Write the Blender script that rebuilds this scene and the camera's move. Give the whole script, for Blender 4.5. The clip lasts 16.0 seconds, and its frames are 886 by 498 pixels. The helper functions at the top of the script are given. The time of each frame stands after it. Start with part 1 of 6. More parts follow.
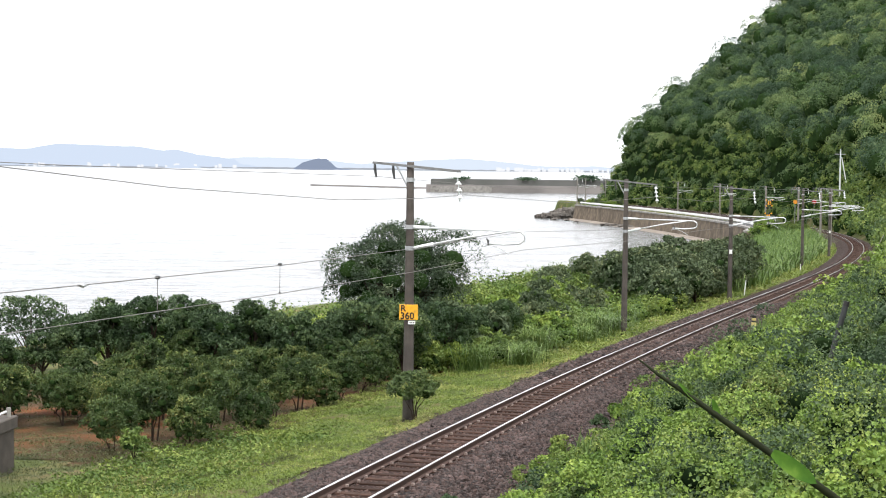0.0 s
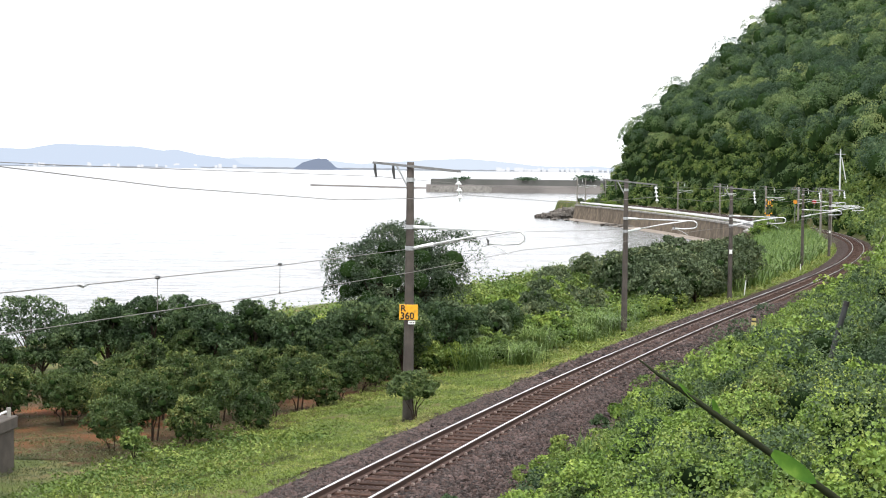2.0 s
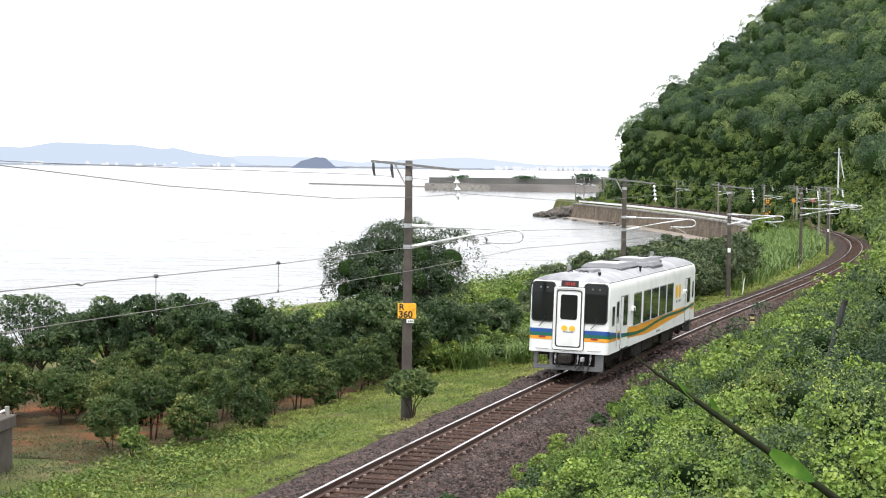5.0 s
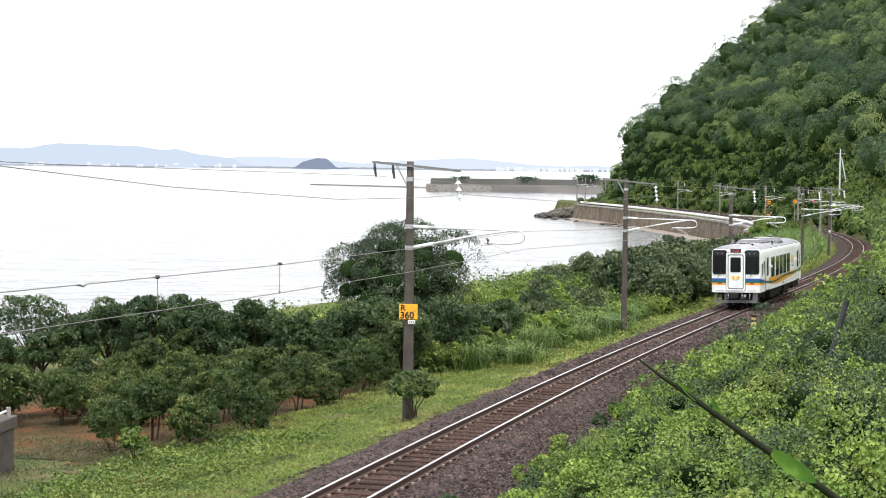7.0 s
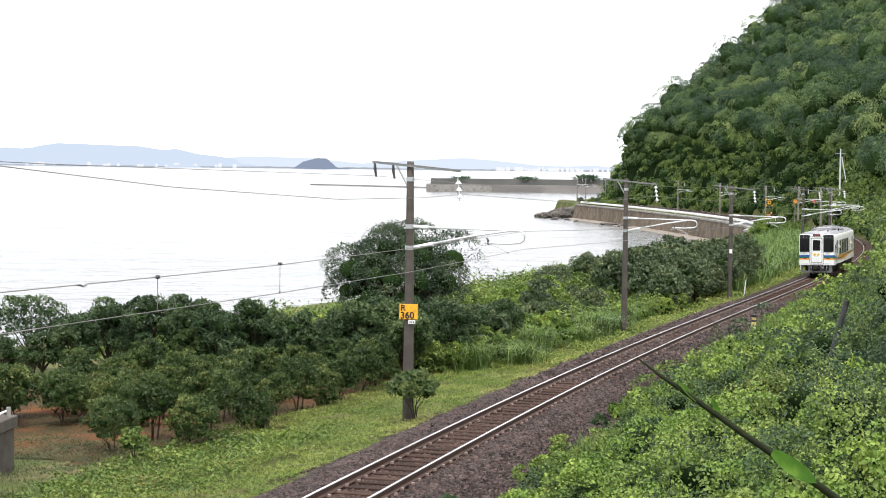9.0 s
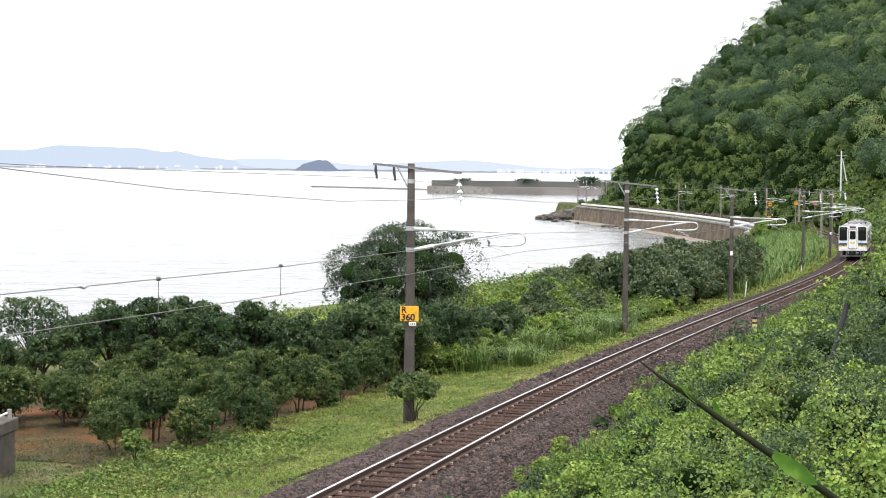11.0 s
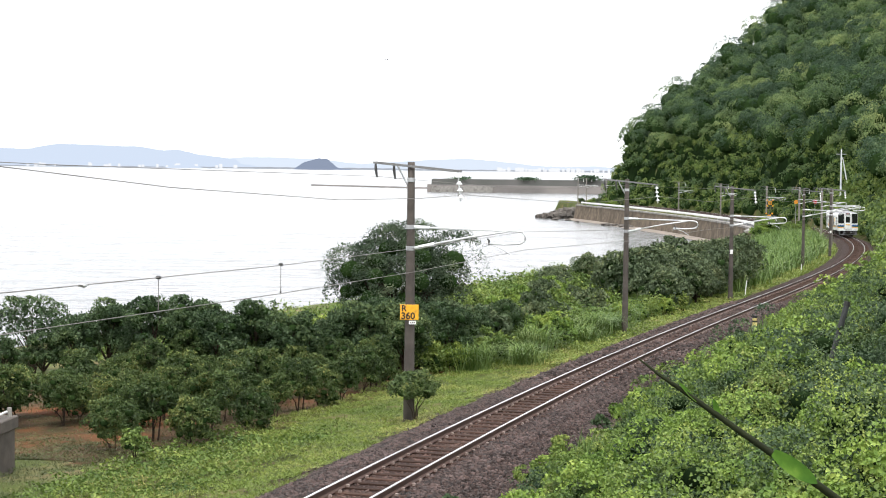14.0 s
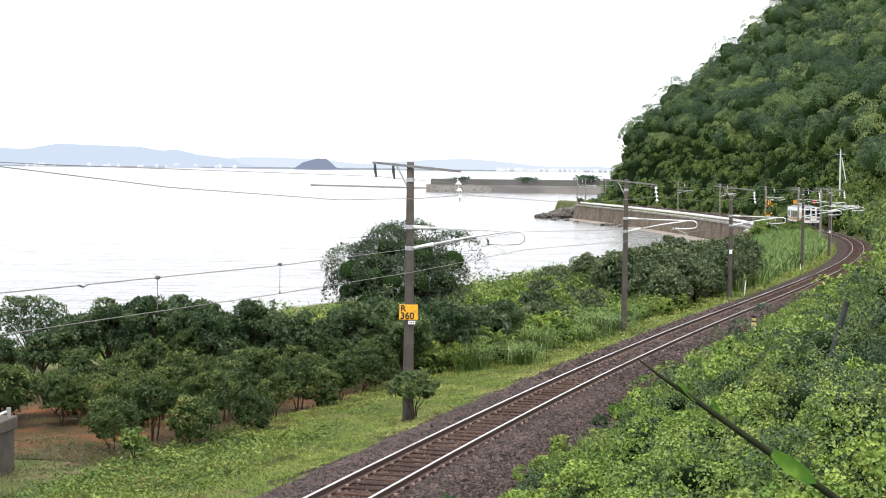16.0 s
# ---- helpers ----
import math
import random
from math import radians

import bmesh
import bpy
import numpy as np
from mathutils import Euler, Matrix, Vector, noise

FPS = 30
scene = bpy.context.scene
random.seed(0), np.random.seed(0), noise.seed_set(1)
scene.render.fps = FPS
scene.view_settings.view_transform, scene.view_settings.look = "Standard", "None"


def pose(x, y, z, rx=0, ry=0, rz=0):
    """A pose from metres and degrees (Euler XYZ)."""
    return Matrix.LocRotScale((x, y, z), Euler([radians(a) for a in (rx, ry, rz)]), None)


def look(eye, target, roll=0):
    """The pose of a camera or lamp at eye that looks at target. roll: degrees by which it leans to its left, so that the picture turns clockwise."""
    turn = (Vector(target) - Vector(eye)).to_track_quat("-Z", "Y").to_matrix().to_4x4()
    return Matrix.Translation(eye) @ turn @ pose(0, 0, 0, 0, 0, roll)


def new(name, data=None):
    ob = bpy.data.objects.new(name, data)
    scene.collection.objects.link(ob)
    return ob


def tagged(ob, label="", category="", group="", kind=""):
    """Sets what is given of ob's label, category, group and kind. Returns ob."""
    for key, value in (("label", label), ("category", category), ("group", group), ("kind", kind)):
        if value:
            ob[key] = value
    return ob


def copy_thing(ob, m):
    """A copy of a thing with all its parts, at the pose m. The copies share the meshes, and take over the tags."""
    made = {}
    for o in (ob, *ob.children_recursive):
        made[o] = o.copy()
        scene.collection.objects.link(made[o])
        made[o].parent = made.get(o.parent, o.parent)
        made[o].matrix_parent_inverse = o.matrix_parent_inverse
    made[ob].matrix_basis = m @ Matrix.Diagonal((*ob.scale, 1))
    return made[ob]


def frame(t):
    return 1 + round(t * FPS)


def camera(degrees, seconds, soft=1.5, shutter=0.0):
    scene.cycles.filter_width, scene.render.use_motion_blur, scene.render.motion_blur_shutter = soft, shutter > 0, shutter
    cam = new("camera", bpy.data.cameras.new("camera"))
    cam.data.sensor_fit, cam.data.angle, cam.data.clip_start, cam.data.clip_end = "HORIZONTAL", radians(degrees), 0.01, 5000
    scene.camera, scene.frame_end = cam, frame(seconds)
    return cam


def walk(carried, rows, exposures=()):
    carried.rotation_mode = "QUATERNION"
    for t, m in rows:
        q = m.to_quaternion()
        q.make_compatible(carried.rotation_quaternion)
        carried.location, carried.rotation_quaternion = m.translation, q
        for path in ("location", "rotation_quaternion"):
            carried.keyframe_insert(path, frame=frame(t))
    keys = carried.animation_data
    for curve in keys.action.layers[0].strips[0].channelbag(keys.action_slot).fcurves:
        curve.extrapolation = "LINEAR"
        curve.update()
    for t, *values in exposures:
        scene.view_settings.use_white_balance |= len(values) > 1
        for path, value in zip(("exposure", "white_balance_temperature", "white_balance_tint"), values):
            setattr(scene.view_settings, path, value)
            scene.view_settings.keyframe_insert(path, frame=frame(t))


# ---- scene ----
# ---- camera ----
cam = camera(28.2, 16.0, soft=1.05)
EYE = (0.0, 0.0, 5.806)


def aim(dx, dz):
    return look(EYE, (dx, 100.0, 1.083 + dz), 0.66)


walk(cam, [(0.0, aim(0, 0)), (2.6, aim(0, 0)), (3.0, aim(0.04, 0)), (3.5, aim(0.065, -0.09)), (4.0, aim(0.095, -0.095)),
           (6.5, aim(0.05, -0.035)), (7.0, aim(0.01, -0.03)), (9.0, aim(0, -0.03)), (11.5, aim(-0.05, 0.095)),
           (12.0, aim(0, 0)), (13.5, aim(0, 0)), (14.0, aim(-0.045, 0)), (14.5, aim(-0.05, 0)), (15.0, aim(-0.01, 0)),
           (15.5, aim(0.05, 0)), (16.0, aim(0, 0))])

# ---- world and sun ----
world = bpy.data.worlds.new("world")
scene.world = world
world.use_nodes = True
nt = world.node_tree
bg = nt.nodes["Background"]
sky = nt.nodes.new("ShaderNodeTexSky")
sky.sky_type = "NISHITA"
sky.sun_disc = False
sky.sun_elevation, sky.sun_rotation = radians(69), radians(176)
sky.air_density, sky.dust_density, sky.ozone_density = 1.0, 4.0, 1.0
tint = nt.nodes.new("ShaderNodeHueSaturation")
tint.inputs["Saturation"].default_value = 0.12
tint.inputs["Value"].default_value = 1.0
nt.links.new(sky.outputs[0], tint.inputs["Color"])
cloud = nt.nodes.new("ShaderNodeMix")
cloud.data_type = "RGBA"
cloud.inputs["Factor"].default_value = 0.75
cloud.inputs["B"].default_value = (11.0, 11.2, 11.6, 1)
nt.links.new(tint.outputs[0], cloud.inputs["A"])
nt.links.new(cloud.outputs["Result"], bg.inputs["Color"])
bg.inputs["Strength"].default_value = 0.115

sun = new("sun", bpy.data.lights.new("sun", "SUN"))
sun.data.energy, sun.data.angle, sun.data.color = 1.7, radians(16), (1.0, 0.96, 0.9)
sun.matrix_world = look((3, -38, 100), (0, 0, 0))
scene.view_settings.exposure = 0.88

# ---- materials ----
MATS = {}


def mat(name, a, b=None, rough=0.7, scale=8.0, metal=0.0, bump=0.15, fine=60.0, spec=0.5, island=0.0, obj=0.0, dirt=None, dirt_scale=1.5, coat=0.0):
    """Two-colour noise at two scales, with relief; island and obj vary pieces by their random value."""
    m = bpy.data.materials.new(name)
    m.use_nodes = True
    n, l = m.node_tree.nodes, m.node_tree.links
    p = n["Principled BSDF"]
    b = b or tuple(c * 0.72 for c in a)
    geo = n.new("ShaderNodeNewGeometry")
    n1 = n.new("ShaderNodeTexNoise")
    n1.inputs["Scale"].default_value, n1.inputs["Detail"].default_value = scale, 5
    co = n.new("ShaderNodeTexCoord")
    l.new(co.outputs["Object"], n1.inputs["Vector"])
    ramp = n.new("ShaderNodeMapRange")
    ramp.inputs["From Min"].default_value, ramp.inputs["From Max"].default_value = 0.32, 0.68
    l.new(n1.outputs["Fac"], ramp.inputs["Value"])
    mix = n.new("ShaderNodeMix")
    mix.data_type = "RGBA"
    mix.inputs["A"].default_value, mix.inputs["B"].default_value = (*a, 1), (*b, 1)
    l.new(ramp.outputs[0], mix.inputs["Factor"])
    out = mix.outputs["Result"]
    if dirt:
        n3 = n.new("ShaderNodeTexNoise")
        n3.inputs["Scale"].default_value, n3.inputs["Detail"].default_value = dirt_scale, 6
        l.new(co.outputs["Object"], n3.inputs["Vector"])
        r3 = n.new("ShaderNodeMapRange")
        r3.inputs["From Min"].default_value, r3.inputs["From Max"].default_value = 0.5, 0.72
        l.new(n3.outputs["Fac"], r3.inputs["Value"])
        mx = n.new("ShaderNodeMix")
        mx.data_type = "RGBA"
        mx.inputs["B"].default_value = (*dirt, 1)
        l.new(r3.outputs[0], mx.inputs["Factor"])
        l.new(out, mx.inputs["A"])
        out = mx.outputs["Result"]
    if island or obj:
        hsv = n.new("ShaderNodeHueSaturation")
        rnd = geo.outputs["Random Per Island"]
        if obj:
            oi = n.new("ShaderNodeObjectInfo")
            rnd = oi.outputs["Random"]
        mr = n.new("ShaderNodeMapRange")
        k = island or obj
        mr.inputs["To Min"].default_value, mr.inputs["To Max"].default_value = 1 - k, 1 + k
        l.new(rnd, mr.inputs["Value"])
        l.new(mr.outputs[0], hsv.inputs["Value"])
        l.new(out, hsv.inputs["Color"])
        out = hsv.outputs[0]
    l.new(out, p.inputs["Base Color"])
    p.inputs["Roughness"].default_value, p.inputs["Metallic"].default_value = rough, metal
    p.inputs["Specular IOR Level"].default_value = spec
    p.inputs["Coat Weight"].default_value = coat
    if bump:
        n2 = n.new("ShaderNodeTexNoise")
        n2.inputs["Scale"].default_value, n2.inputs["Detail"].default_value = fine, 4
        l.new(co.outputs["Object"], n2.inputs["Vector"])
        bp = n.new("ShaderNodeBump")
        bp.inputs["Strength"].default_value, bp.inputs["Distance"].default_value = bump, 0.02
        l.new(n2.outputs["Fac"], bp.inputs["Height"])
        l.new(bp.outputs[0], p.inputs["Normal"])
    MATS[name] = m
    return m


def leaf_mat(name, dark, mid, light, patch=0.35, light_share=0.3, rough=0.5, pass_light=0.2, bright=0.35, spec=0.2):
    """Leaves: patches of tone over the plant, each leaf a little different, light passing through."""
    dark, mid, light = ((c[0] * 1.12, c[1], c[2] * 1.3) for c in (dark, mid, light))
    m = bpy.data.materials.new(name)
    m.use_nodes = True
    n, l = m.node_tree.nodes, m.node_tree.links
    p = n["Principled BSDF"]
    geo = n.new("ShaderNodeNewGeometry")
    n1 = n.new("ShaderNodeTexNoise")
    n1.inputs["Scale"].default_value, n1.inputs["Detail"].default_value = patch, 4
    l.new(geo.outputs["Position"], n1.inputs["Vector"])
    add = n.new("ShaderNodeMath")
    add.operation = "MULTIPLY_ADD"
    add.inputs[1].default_value = bright
    l.new(geo.outputs["Random Per Island"], add.inputs[0])
    mr = n.new("ShaderNodeMapRange")
    mr.inputs["From Min"].default_value, mr.inputs["From Max"].default_value = 0.33, 0.67
    l.new(n1.outputs["Fac"], mr.inputs["Value"])
    sc = n.new("ShaderNodeMath")
    sc.operation = "MULTIPLY"
    sc.inputs[1].default_value = 1 - bright
    l.new(mr.outputs[0], sc.inputs[0])
    l.new(sc.outputs[0], add.inputs[2])
    cr = n.new("ShaderNodeValToRGB")
    e = cr.color_ramp.elements
    e[0].position, e[0].color = 0.08, (*dark, 1)
    e[1].position, e[1].color = 1.0, (*light, 1)
    k = cr.color_ramp.elements.new(1 - light_share)
    k.color = (*mid, 1)
    l.new(add.outputs[0], cr.inputs[0])
    l.new(cr.outputs[0], p.inputs["Base Color"])
    p.inputs["Roughness"].default_value = rough
    p.inputs["Specular IOR Level"].default_value = spec
    tr = n.new("ShaderNodeBsdfTranslucent")
    l.new(cr.outputs[0], tr.inputs["Color"])
    ms = n.new("ShaderNodeMixShader")
    ms.inputs[0].default_value = pass_light
    l.new(p.outputs[0], ms.inputs[1])
    l.new(tr.outputs[0], ms.inputs[2])
    l.new(ms.outputs[0], n["Material Output"].inputs["Surface"])
    MATS[name] = m
    return m


M_GROUND = mat("grass_soil", (0.085, 0.105, 0.03), (0.05, 0.062, 0.02), 0.95, 0.7, bump=0.6, fine=9, dirt=(0.17, 0.13, 0.07), dirt_scale=0.5, spec=0.1)
M_SOIL = mat("red_soil", (0.078, 0.045, 0.026), (0.045, 0.036, 0.018), 0.95, 0.9, bump=0.9, fine=14, dirt=(0.17, 0.058, 0.022), dirt_scale=0.33, spec=0.1)
M_BALLAST = mat("ballast_stone", (0.042, 0.026, 0.022), (0.022, 0.014, 0.012), 0.9, 3.0, bump=0.9, fine=40, spec=0.15)
M_STONE = mat("ballast_pieces", (0.072, 0.047, 0.042), (0.033, 0.022, 0.02), 0.85, 1.2, bump=0.2, fine=60, island=0.8)
M_RUSTSTONE = mat("rust_stained_stone", (0.088, 0.048, 0.038), (0.042, 0.025, 0.02), 0.9, 1.2, bump=0.2, fine=60, island=0.6)
M_SLEEPER = mat("rusty_wooden_sleeper", (0.064, 0.036, 0.027), (0.036, 0.022, 0.017), 0.9, 4.0, bump=0.5, fine=40, obj=0.35, spec=0.15)
M_RAIL = mat("rusty_rail", (0.075, 0.036, 0.026), (0.045, 0.024, 0.019), 0.8, 6.0, bump=0.2, fine=50)
M_RAILTOP = mat("polished_rail_head", (0.62, 0.62, 0.63), (0.5, 0.5, 0.52), 0.28, 3.0, metal=1.0, bump=0)
M_CONC = mat("weathered_concrete", (0.30, 0.285, 0.26), (0.2, 0.19, 0.175), 0.9, 1.5, bump=0.35, fine=30, dirt=(0.11, 0.10, 0.09), dirt_scale=0.9)
M_POLE = mat("pole_concrete", (0.085, 0.072, 0.062), (0.052, 0.043, 0.037), 0.9, 3.0, bump=0.3, fine=40, dirt=(0.05, 0.042, 0.038), dirt_scale=1.2)
M_PALEPOLE = mat("pale_pole_concrete", (0.24, 0.22, 0.195), (0.17, 0.155, 0.14), 0.9, 3.0, bump=0.2, fine=40)
M_STEEL = mat("galvanised_steel", (0.45, 0.46, 0.47), (0.33, 0.34, 0.35), 0.5, 5.0, metal=0.6, bump=0.05)
M_STEELW = mat("pale_pipe", (0.75, 0.76, 0.77), (0.62, 0.63, 0.65), 0.4, 5.0, metal=0.2, bump=0.05)
M_DARKST = mat("dark_steel", (0.10, 0.10, 0.10), (0.06, 0.06, 0.06), 0.6, 5.0, metal=0.4, bump=0.1)
M_WIRE = mat("wire", (0.16, 0.15, 0.14), None, 0.6, 5.0, bump=0)
M_PORC = mat("porcelain", (0.82, 0.84, 0.84), (0.74, 0.76, 0.77), 0.25, 4.0, bump=0)
M_YELLOW = mat("yellow_enamel", (0.85, 0.42, 0.015), (0.72, 0.34, 0.015), 0.45, 6.0, bump=0.03, dirt=(0.5, 0.26, 0.03), dirt_scale=9)
M_BLACK = mat("black_paint", (0.015, 0.013, 0.012), None, 0.6, 5.0, bump=0)
M_WHITE = mat("white_paint", (0.78, 0.78, 0.76), (0.7, 0.7, 0.68), 0.5, 3.0, bump=0.05)
M_BARK = mat("bark", (0.06, 0.045, 0.034), (0.03, 0.023, 0.018), 0.95, 5.0, bump=0.8, fine=25, spec=0.1)
M_ROCK = mat("shore_rock", (0.12, 0.105, 0.09), (0.05, 0.045, 0.04), 0.9, 0.6, bump=0.9, fine=4)
M_SAND = mat("beach", (0.25, 0.21, 0.17), (0.15, 0.125, 0.105), 0.9, 0.5, bump=0.4, fine=6)
M_WALL = mat("sea_wall_stone", (0.18, 0.145, 0.108), (0.10, 0.08, 0.062), 0.95, 0.9, bump=1.0, fine=2.5, dirt=(0.07, 0.06, 0.048), dirt_scale=0.3, spec=0.1)
M_ASPH = mat("asphalt", (0.06, 0.06, 0.062), (0.045, 0.045, 0.047), 0.9, 1.0, bump=0.3)
# near-black green that puts shade into gaps under vines and crowns
M_GAPSHADE = mat("undergrowth", (0.014, 0.026, 0.009), (0.008, 0.015, 0.006), 1.0, 0.4, bump=0.8, fine=3, spec=0.0)

# dark green of the balls that stand in for shade inside crowns
M_CROWNSHADE = mat("inner_foliage", (0.032, 0.058, 0.018), (0.016, 0.032, 0.011), 1.0, 1.5, bump=1.0, fine=6, spec=0.0)

L_VINE = leaf_mat("vine_leaves", (0.062, 0.13, 0.021), (0.158, 0.265, 0.038), (0.36, 0.47, 0.085), 0.6, 0.4, bright=0.35)
L_VINE2 = leaf_mat("weed_leaves", (0.052, 0.105, 0.024), (0.135, 0.215, 0.037), (0.27, 0.345, 0.07), 0.6, 0.35, bright=0.4)
L_ORCH = leaf_mat("orchard_leaves", (0.028, 0.055, 0.017), (0.075, 0.125, 0.03), (0.22, 0.26, 0.06), 0.9, 0.35, bright=0.4)
L_WIND = leaf_mat("hedge_leaves", (0.023, 0.05, 0.019), (0.056, 0.102, 0.033), (0.14, 0.205, 0.06), 0.5, 0.35, bright=0.4)
L_BIG = leaf_mat("broad_tree_leaves", (0.03, 0.054, 0.027), (0.065, 0.102, 0.045), (0.15, 0.195, 0.085), 0.6, 0.35, bright=0.35, spec=0.08)
L_HILL = leaf_mat("hill_leaves", (0.045, 0.084, 0.035), (0.092, 0.16, 0.05), (0.2, 0.28, 0.08), 0.16, 0.4, bright=0.35, pass_light=0.25, spec=0.08)
L_HILL2 = leaf_mat("hill_dark_leaves", (0.03, 0.06, 0.03), (0.056, 0.106, 0.044), (0.115, 0.175, 0.064), 0.16, 0.3, bright=0.35, pass_light=0.25, spec=0.08)
L_REED = leaf_mat("reed_blades", (0.06, 0.12, 0.026), (0.125, 0.215, 0.045), (0.25, 0.35, 0.085), 0.3, 0.3, bright=0.5)
L_GRASS = leaf_mat("grass_blades", (0.09, 0.155, 0.026), (0.18, 0.26, 0.042), (0.38, 0.38, 0.12), 0.45, 0.4, bright=0.4)
L_DULL = leaf_mat("dull_grass_blades", (0.035, 0.055, 0.016), (0.075, 0.10, 0.03), (0.16, 0.17, 0.06), 0.8, 0.4, bright=0.4)
L_HILL3 = leaf_mat("hill_bright_leaves", (0.088, 0.146, 0.05), (0.16, 0.24, 0.07), (0.29, 0.36, 0.105), 0.16, 0.4, bright=0.35, pass_light=0.25, spec=0.08)
L_SHRUB = leaf_mat("shrub_leaves", (0.038, 0.068, 0.027), (0.09, 0.135, 0.05), (0.2, 0.25, 0.09), 0.5, 0.35, bright=0.45)
L_TWIG = leaf_mat("bamboo_leaf", (0.03, 0.085, 0.009), (0.05, 0.12, 0.012), (0.085, 0.17, 0.02), 60, 0.4, bright=0.2, spec=0.05, rough=0.7)


def sea_mat():
    m = bpy.data.materials.new("sea_water")
    m.use_nodes = True
    n, l = m.node_tree.nodes, m.node_tree.links
    p = n["Principled BSDF"]
    co = n.new("ShaderNodeTexCoord")
    mp = n.new("ShaderNodeMapping")
    mp.inputs["Scale"].default_value = (0.55, 1.0, 1.0)
    l.new(co.outputs["Object"], mp.inputs["Vector"])
    prev = None
    for scale, dist in ((0.9, 0.22), (0.16, 0.8), (0.03, 1.6)):
        w = n.new("ShaderNodeTexNoise")
        w.inputs["Scale"].default_value, w.inputs["Detail"].default_value = scale, 4
        l.new(mp.outputs[0], w.inputs["Vector"])
        b = n.new("ShaderNodeBump")
        b.inputs["Strength"].default_value, b.inputs["Distance"].default_value = 1.0, dist
        l.new(w.outputs["Fac"], b.inputs["Height"])
        if prev:
            l.new(prev.outputs[0], b.inputs["Normal"])
        prev = b
    l.new(prev.outputs[0], p.inputs["Normal"])
    p.inputs["Base Color"].default_value = (0.125, 0.13, 0.132, 1)
    p.inputs["Roughness"].default_value = 0.16
    p.inputs["IOR"].default_value = 1.22
    return m


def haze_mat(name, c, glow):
    """Distance beyond the bay: a plain far backdrop, haze painted in as glowing colour."""
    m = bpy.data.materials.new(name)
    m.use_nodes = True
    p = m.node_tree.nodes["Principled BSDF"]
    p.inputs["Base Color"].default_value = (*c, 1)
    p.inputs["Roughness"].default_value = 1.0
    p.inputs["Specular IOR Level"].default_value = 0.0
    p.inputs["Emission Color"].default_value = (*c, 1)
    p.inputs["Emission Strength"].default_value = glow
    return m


M_SEA = sea_mat()

# ---- the line: plan, grade and ground ----
CO = (-1.4298, 3.0647, 5.0711, -14.4728, -13.8263, 45.088, 33.99)
DCO = tuple(c * (6 - i) for i, c in enumerate(CO[:-1]))
X0, X420 = float(np.polyval(CO, -1.0)), float(np.polyval(CO, 1.8))


def line_x(y):
    y = np.asarray(y, float)
    r = np.polyval(CO, (np.clip(y, 0, 420) - 150) / 150)
    return r + np.where(y < 0, y * 0.216, 0) + np.where(y > 420, (y - 420) * -0.2, 0)


def line_turn(y):
    y = np.asarray(y, float)
    h = np.arctan(np.polyval(DCO, (np.clip(y, 0, 420) - 150) / 150) / 150)
    return np.where(y > 420, -0.2, h)


def line_z(y):
    y = np.asarray(y, float)
    t = np.clip(y, 90, 170) - 90
    z = -0.0161 * np.minimum(y, 90) - 0.0161 * t + 0.008855 * t * t / 160 - 0.007245 * np.maximum(np.minimum(y, 300) - 170, 0)
    return z


def on_line(y, u=0.0, dz=0.0):
    """A point at offset u to the right of the track's middle, dz over the rails."""
    h = float(line_turn(y))
    return Vector((float(line_x(y)) + u * math.cos(h), y - u * math.sin(h), float(line_z(y)) + dz))


SEA = -6.2
SHORE_Y = (-60, 60, 127, 214, 240, 256, 279, 335, 363, 408, 416, 432, 462, 480, 520)
SHORE_V = (48, 48, 44, 26, 13, 10.8, 11.6, 16, 18, 20.5, 15, 10, 6.5, 2, 1.5)


def smooth(a, b, x):
    t = np.clip((x - a) / (b - a), 0, 1)
    return t * t * (3 - 2 * t)


def lumps(x, y, k):
    return (np.sin(x * 1.7 * k + 1.3) * np.cos(y * 1.3 * k - 0.7) + 0.6 * np.sin(x * 3.9 * k - y * 2.3 * k) + 0.4 * np.cos(y * 5.1 * k + x * 2.9 * k)) / 2


def profile(u, y):
    """Height of the ground over the rails at offset u."""
    u, y = np.broadcast_arrays(np.asarray(u, float), np.asarray(y, float))
    v = -u
    vs = np.interp(y, SHORE_Y, SHORE_V)
    flat = np.interp(v, (0, 1.45, 2.5, 3.2, 8, 20), (-0.21, -0.21, -0.62, -0.72, -0.95, -1.25))
    low = SEA - 0.9 - line_z(y)
    a = np.where(y > 248, vs - 1.0, vs * 0.55)
    left = flat + (low - flat) * smooth(a, np.where(y > 248, vs + 1.0, vs + 3), v)
    left = left + np.where((v > 3), lumps(u, y, 0.5) * 0.07, 0)
    m = np.interp(y, (-20, 4, 24, 60, 120, 190), (0.62, 0.58, 0.34, 0.34, 0.46, 0.83)) * (1 - 0.95 * smooth(456, 482, y))
    rise = np.maximum(u - 2.7, 0)
    top = np.interp(y, (-20, 60, 150, 220), (4.3, 6, 16, 90))
    right = np.interp(u, (0, 1.45, 2.3, 2.7), (-0.21, -0.21, -0.5, -0.52)) + np.minimum(rise * m, top)
    right = right + 10.5 * smooth(3.0, 7.5, u) * smooth(235, 310, y) * (1 - smooth(454, 478, y))
    right = right + np.where(u > 3.2, lumps(u, y, 0.45) * np.interp(y, (60, 200), (0.15, 0.8)), 0)
    return np.where(u < 0, left, right)


def ground_at(u, y):
    h = line_turn(y)
    return np.stack([line_x(y) + u * np.cos(h), y - u * np.sin(h), line_z(y) + profile(u, y)], -1)


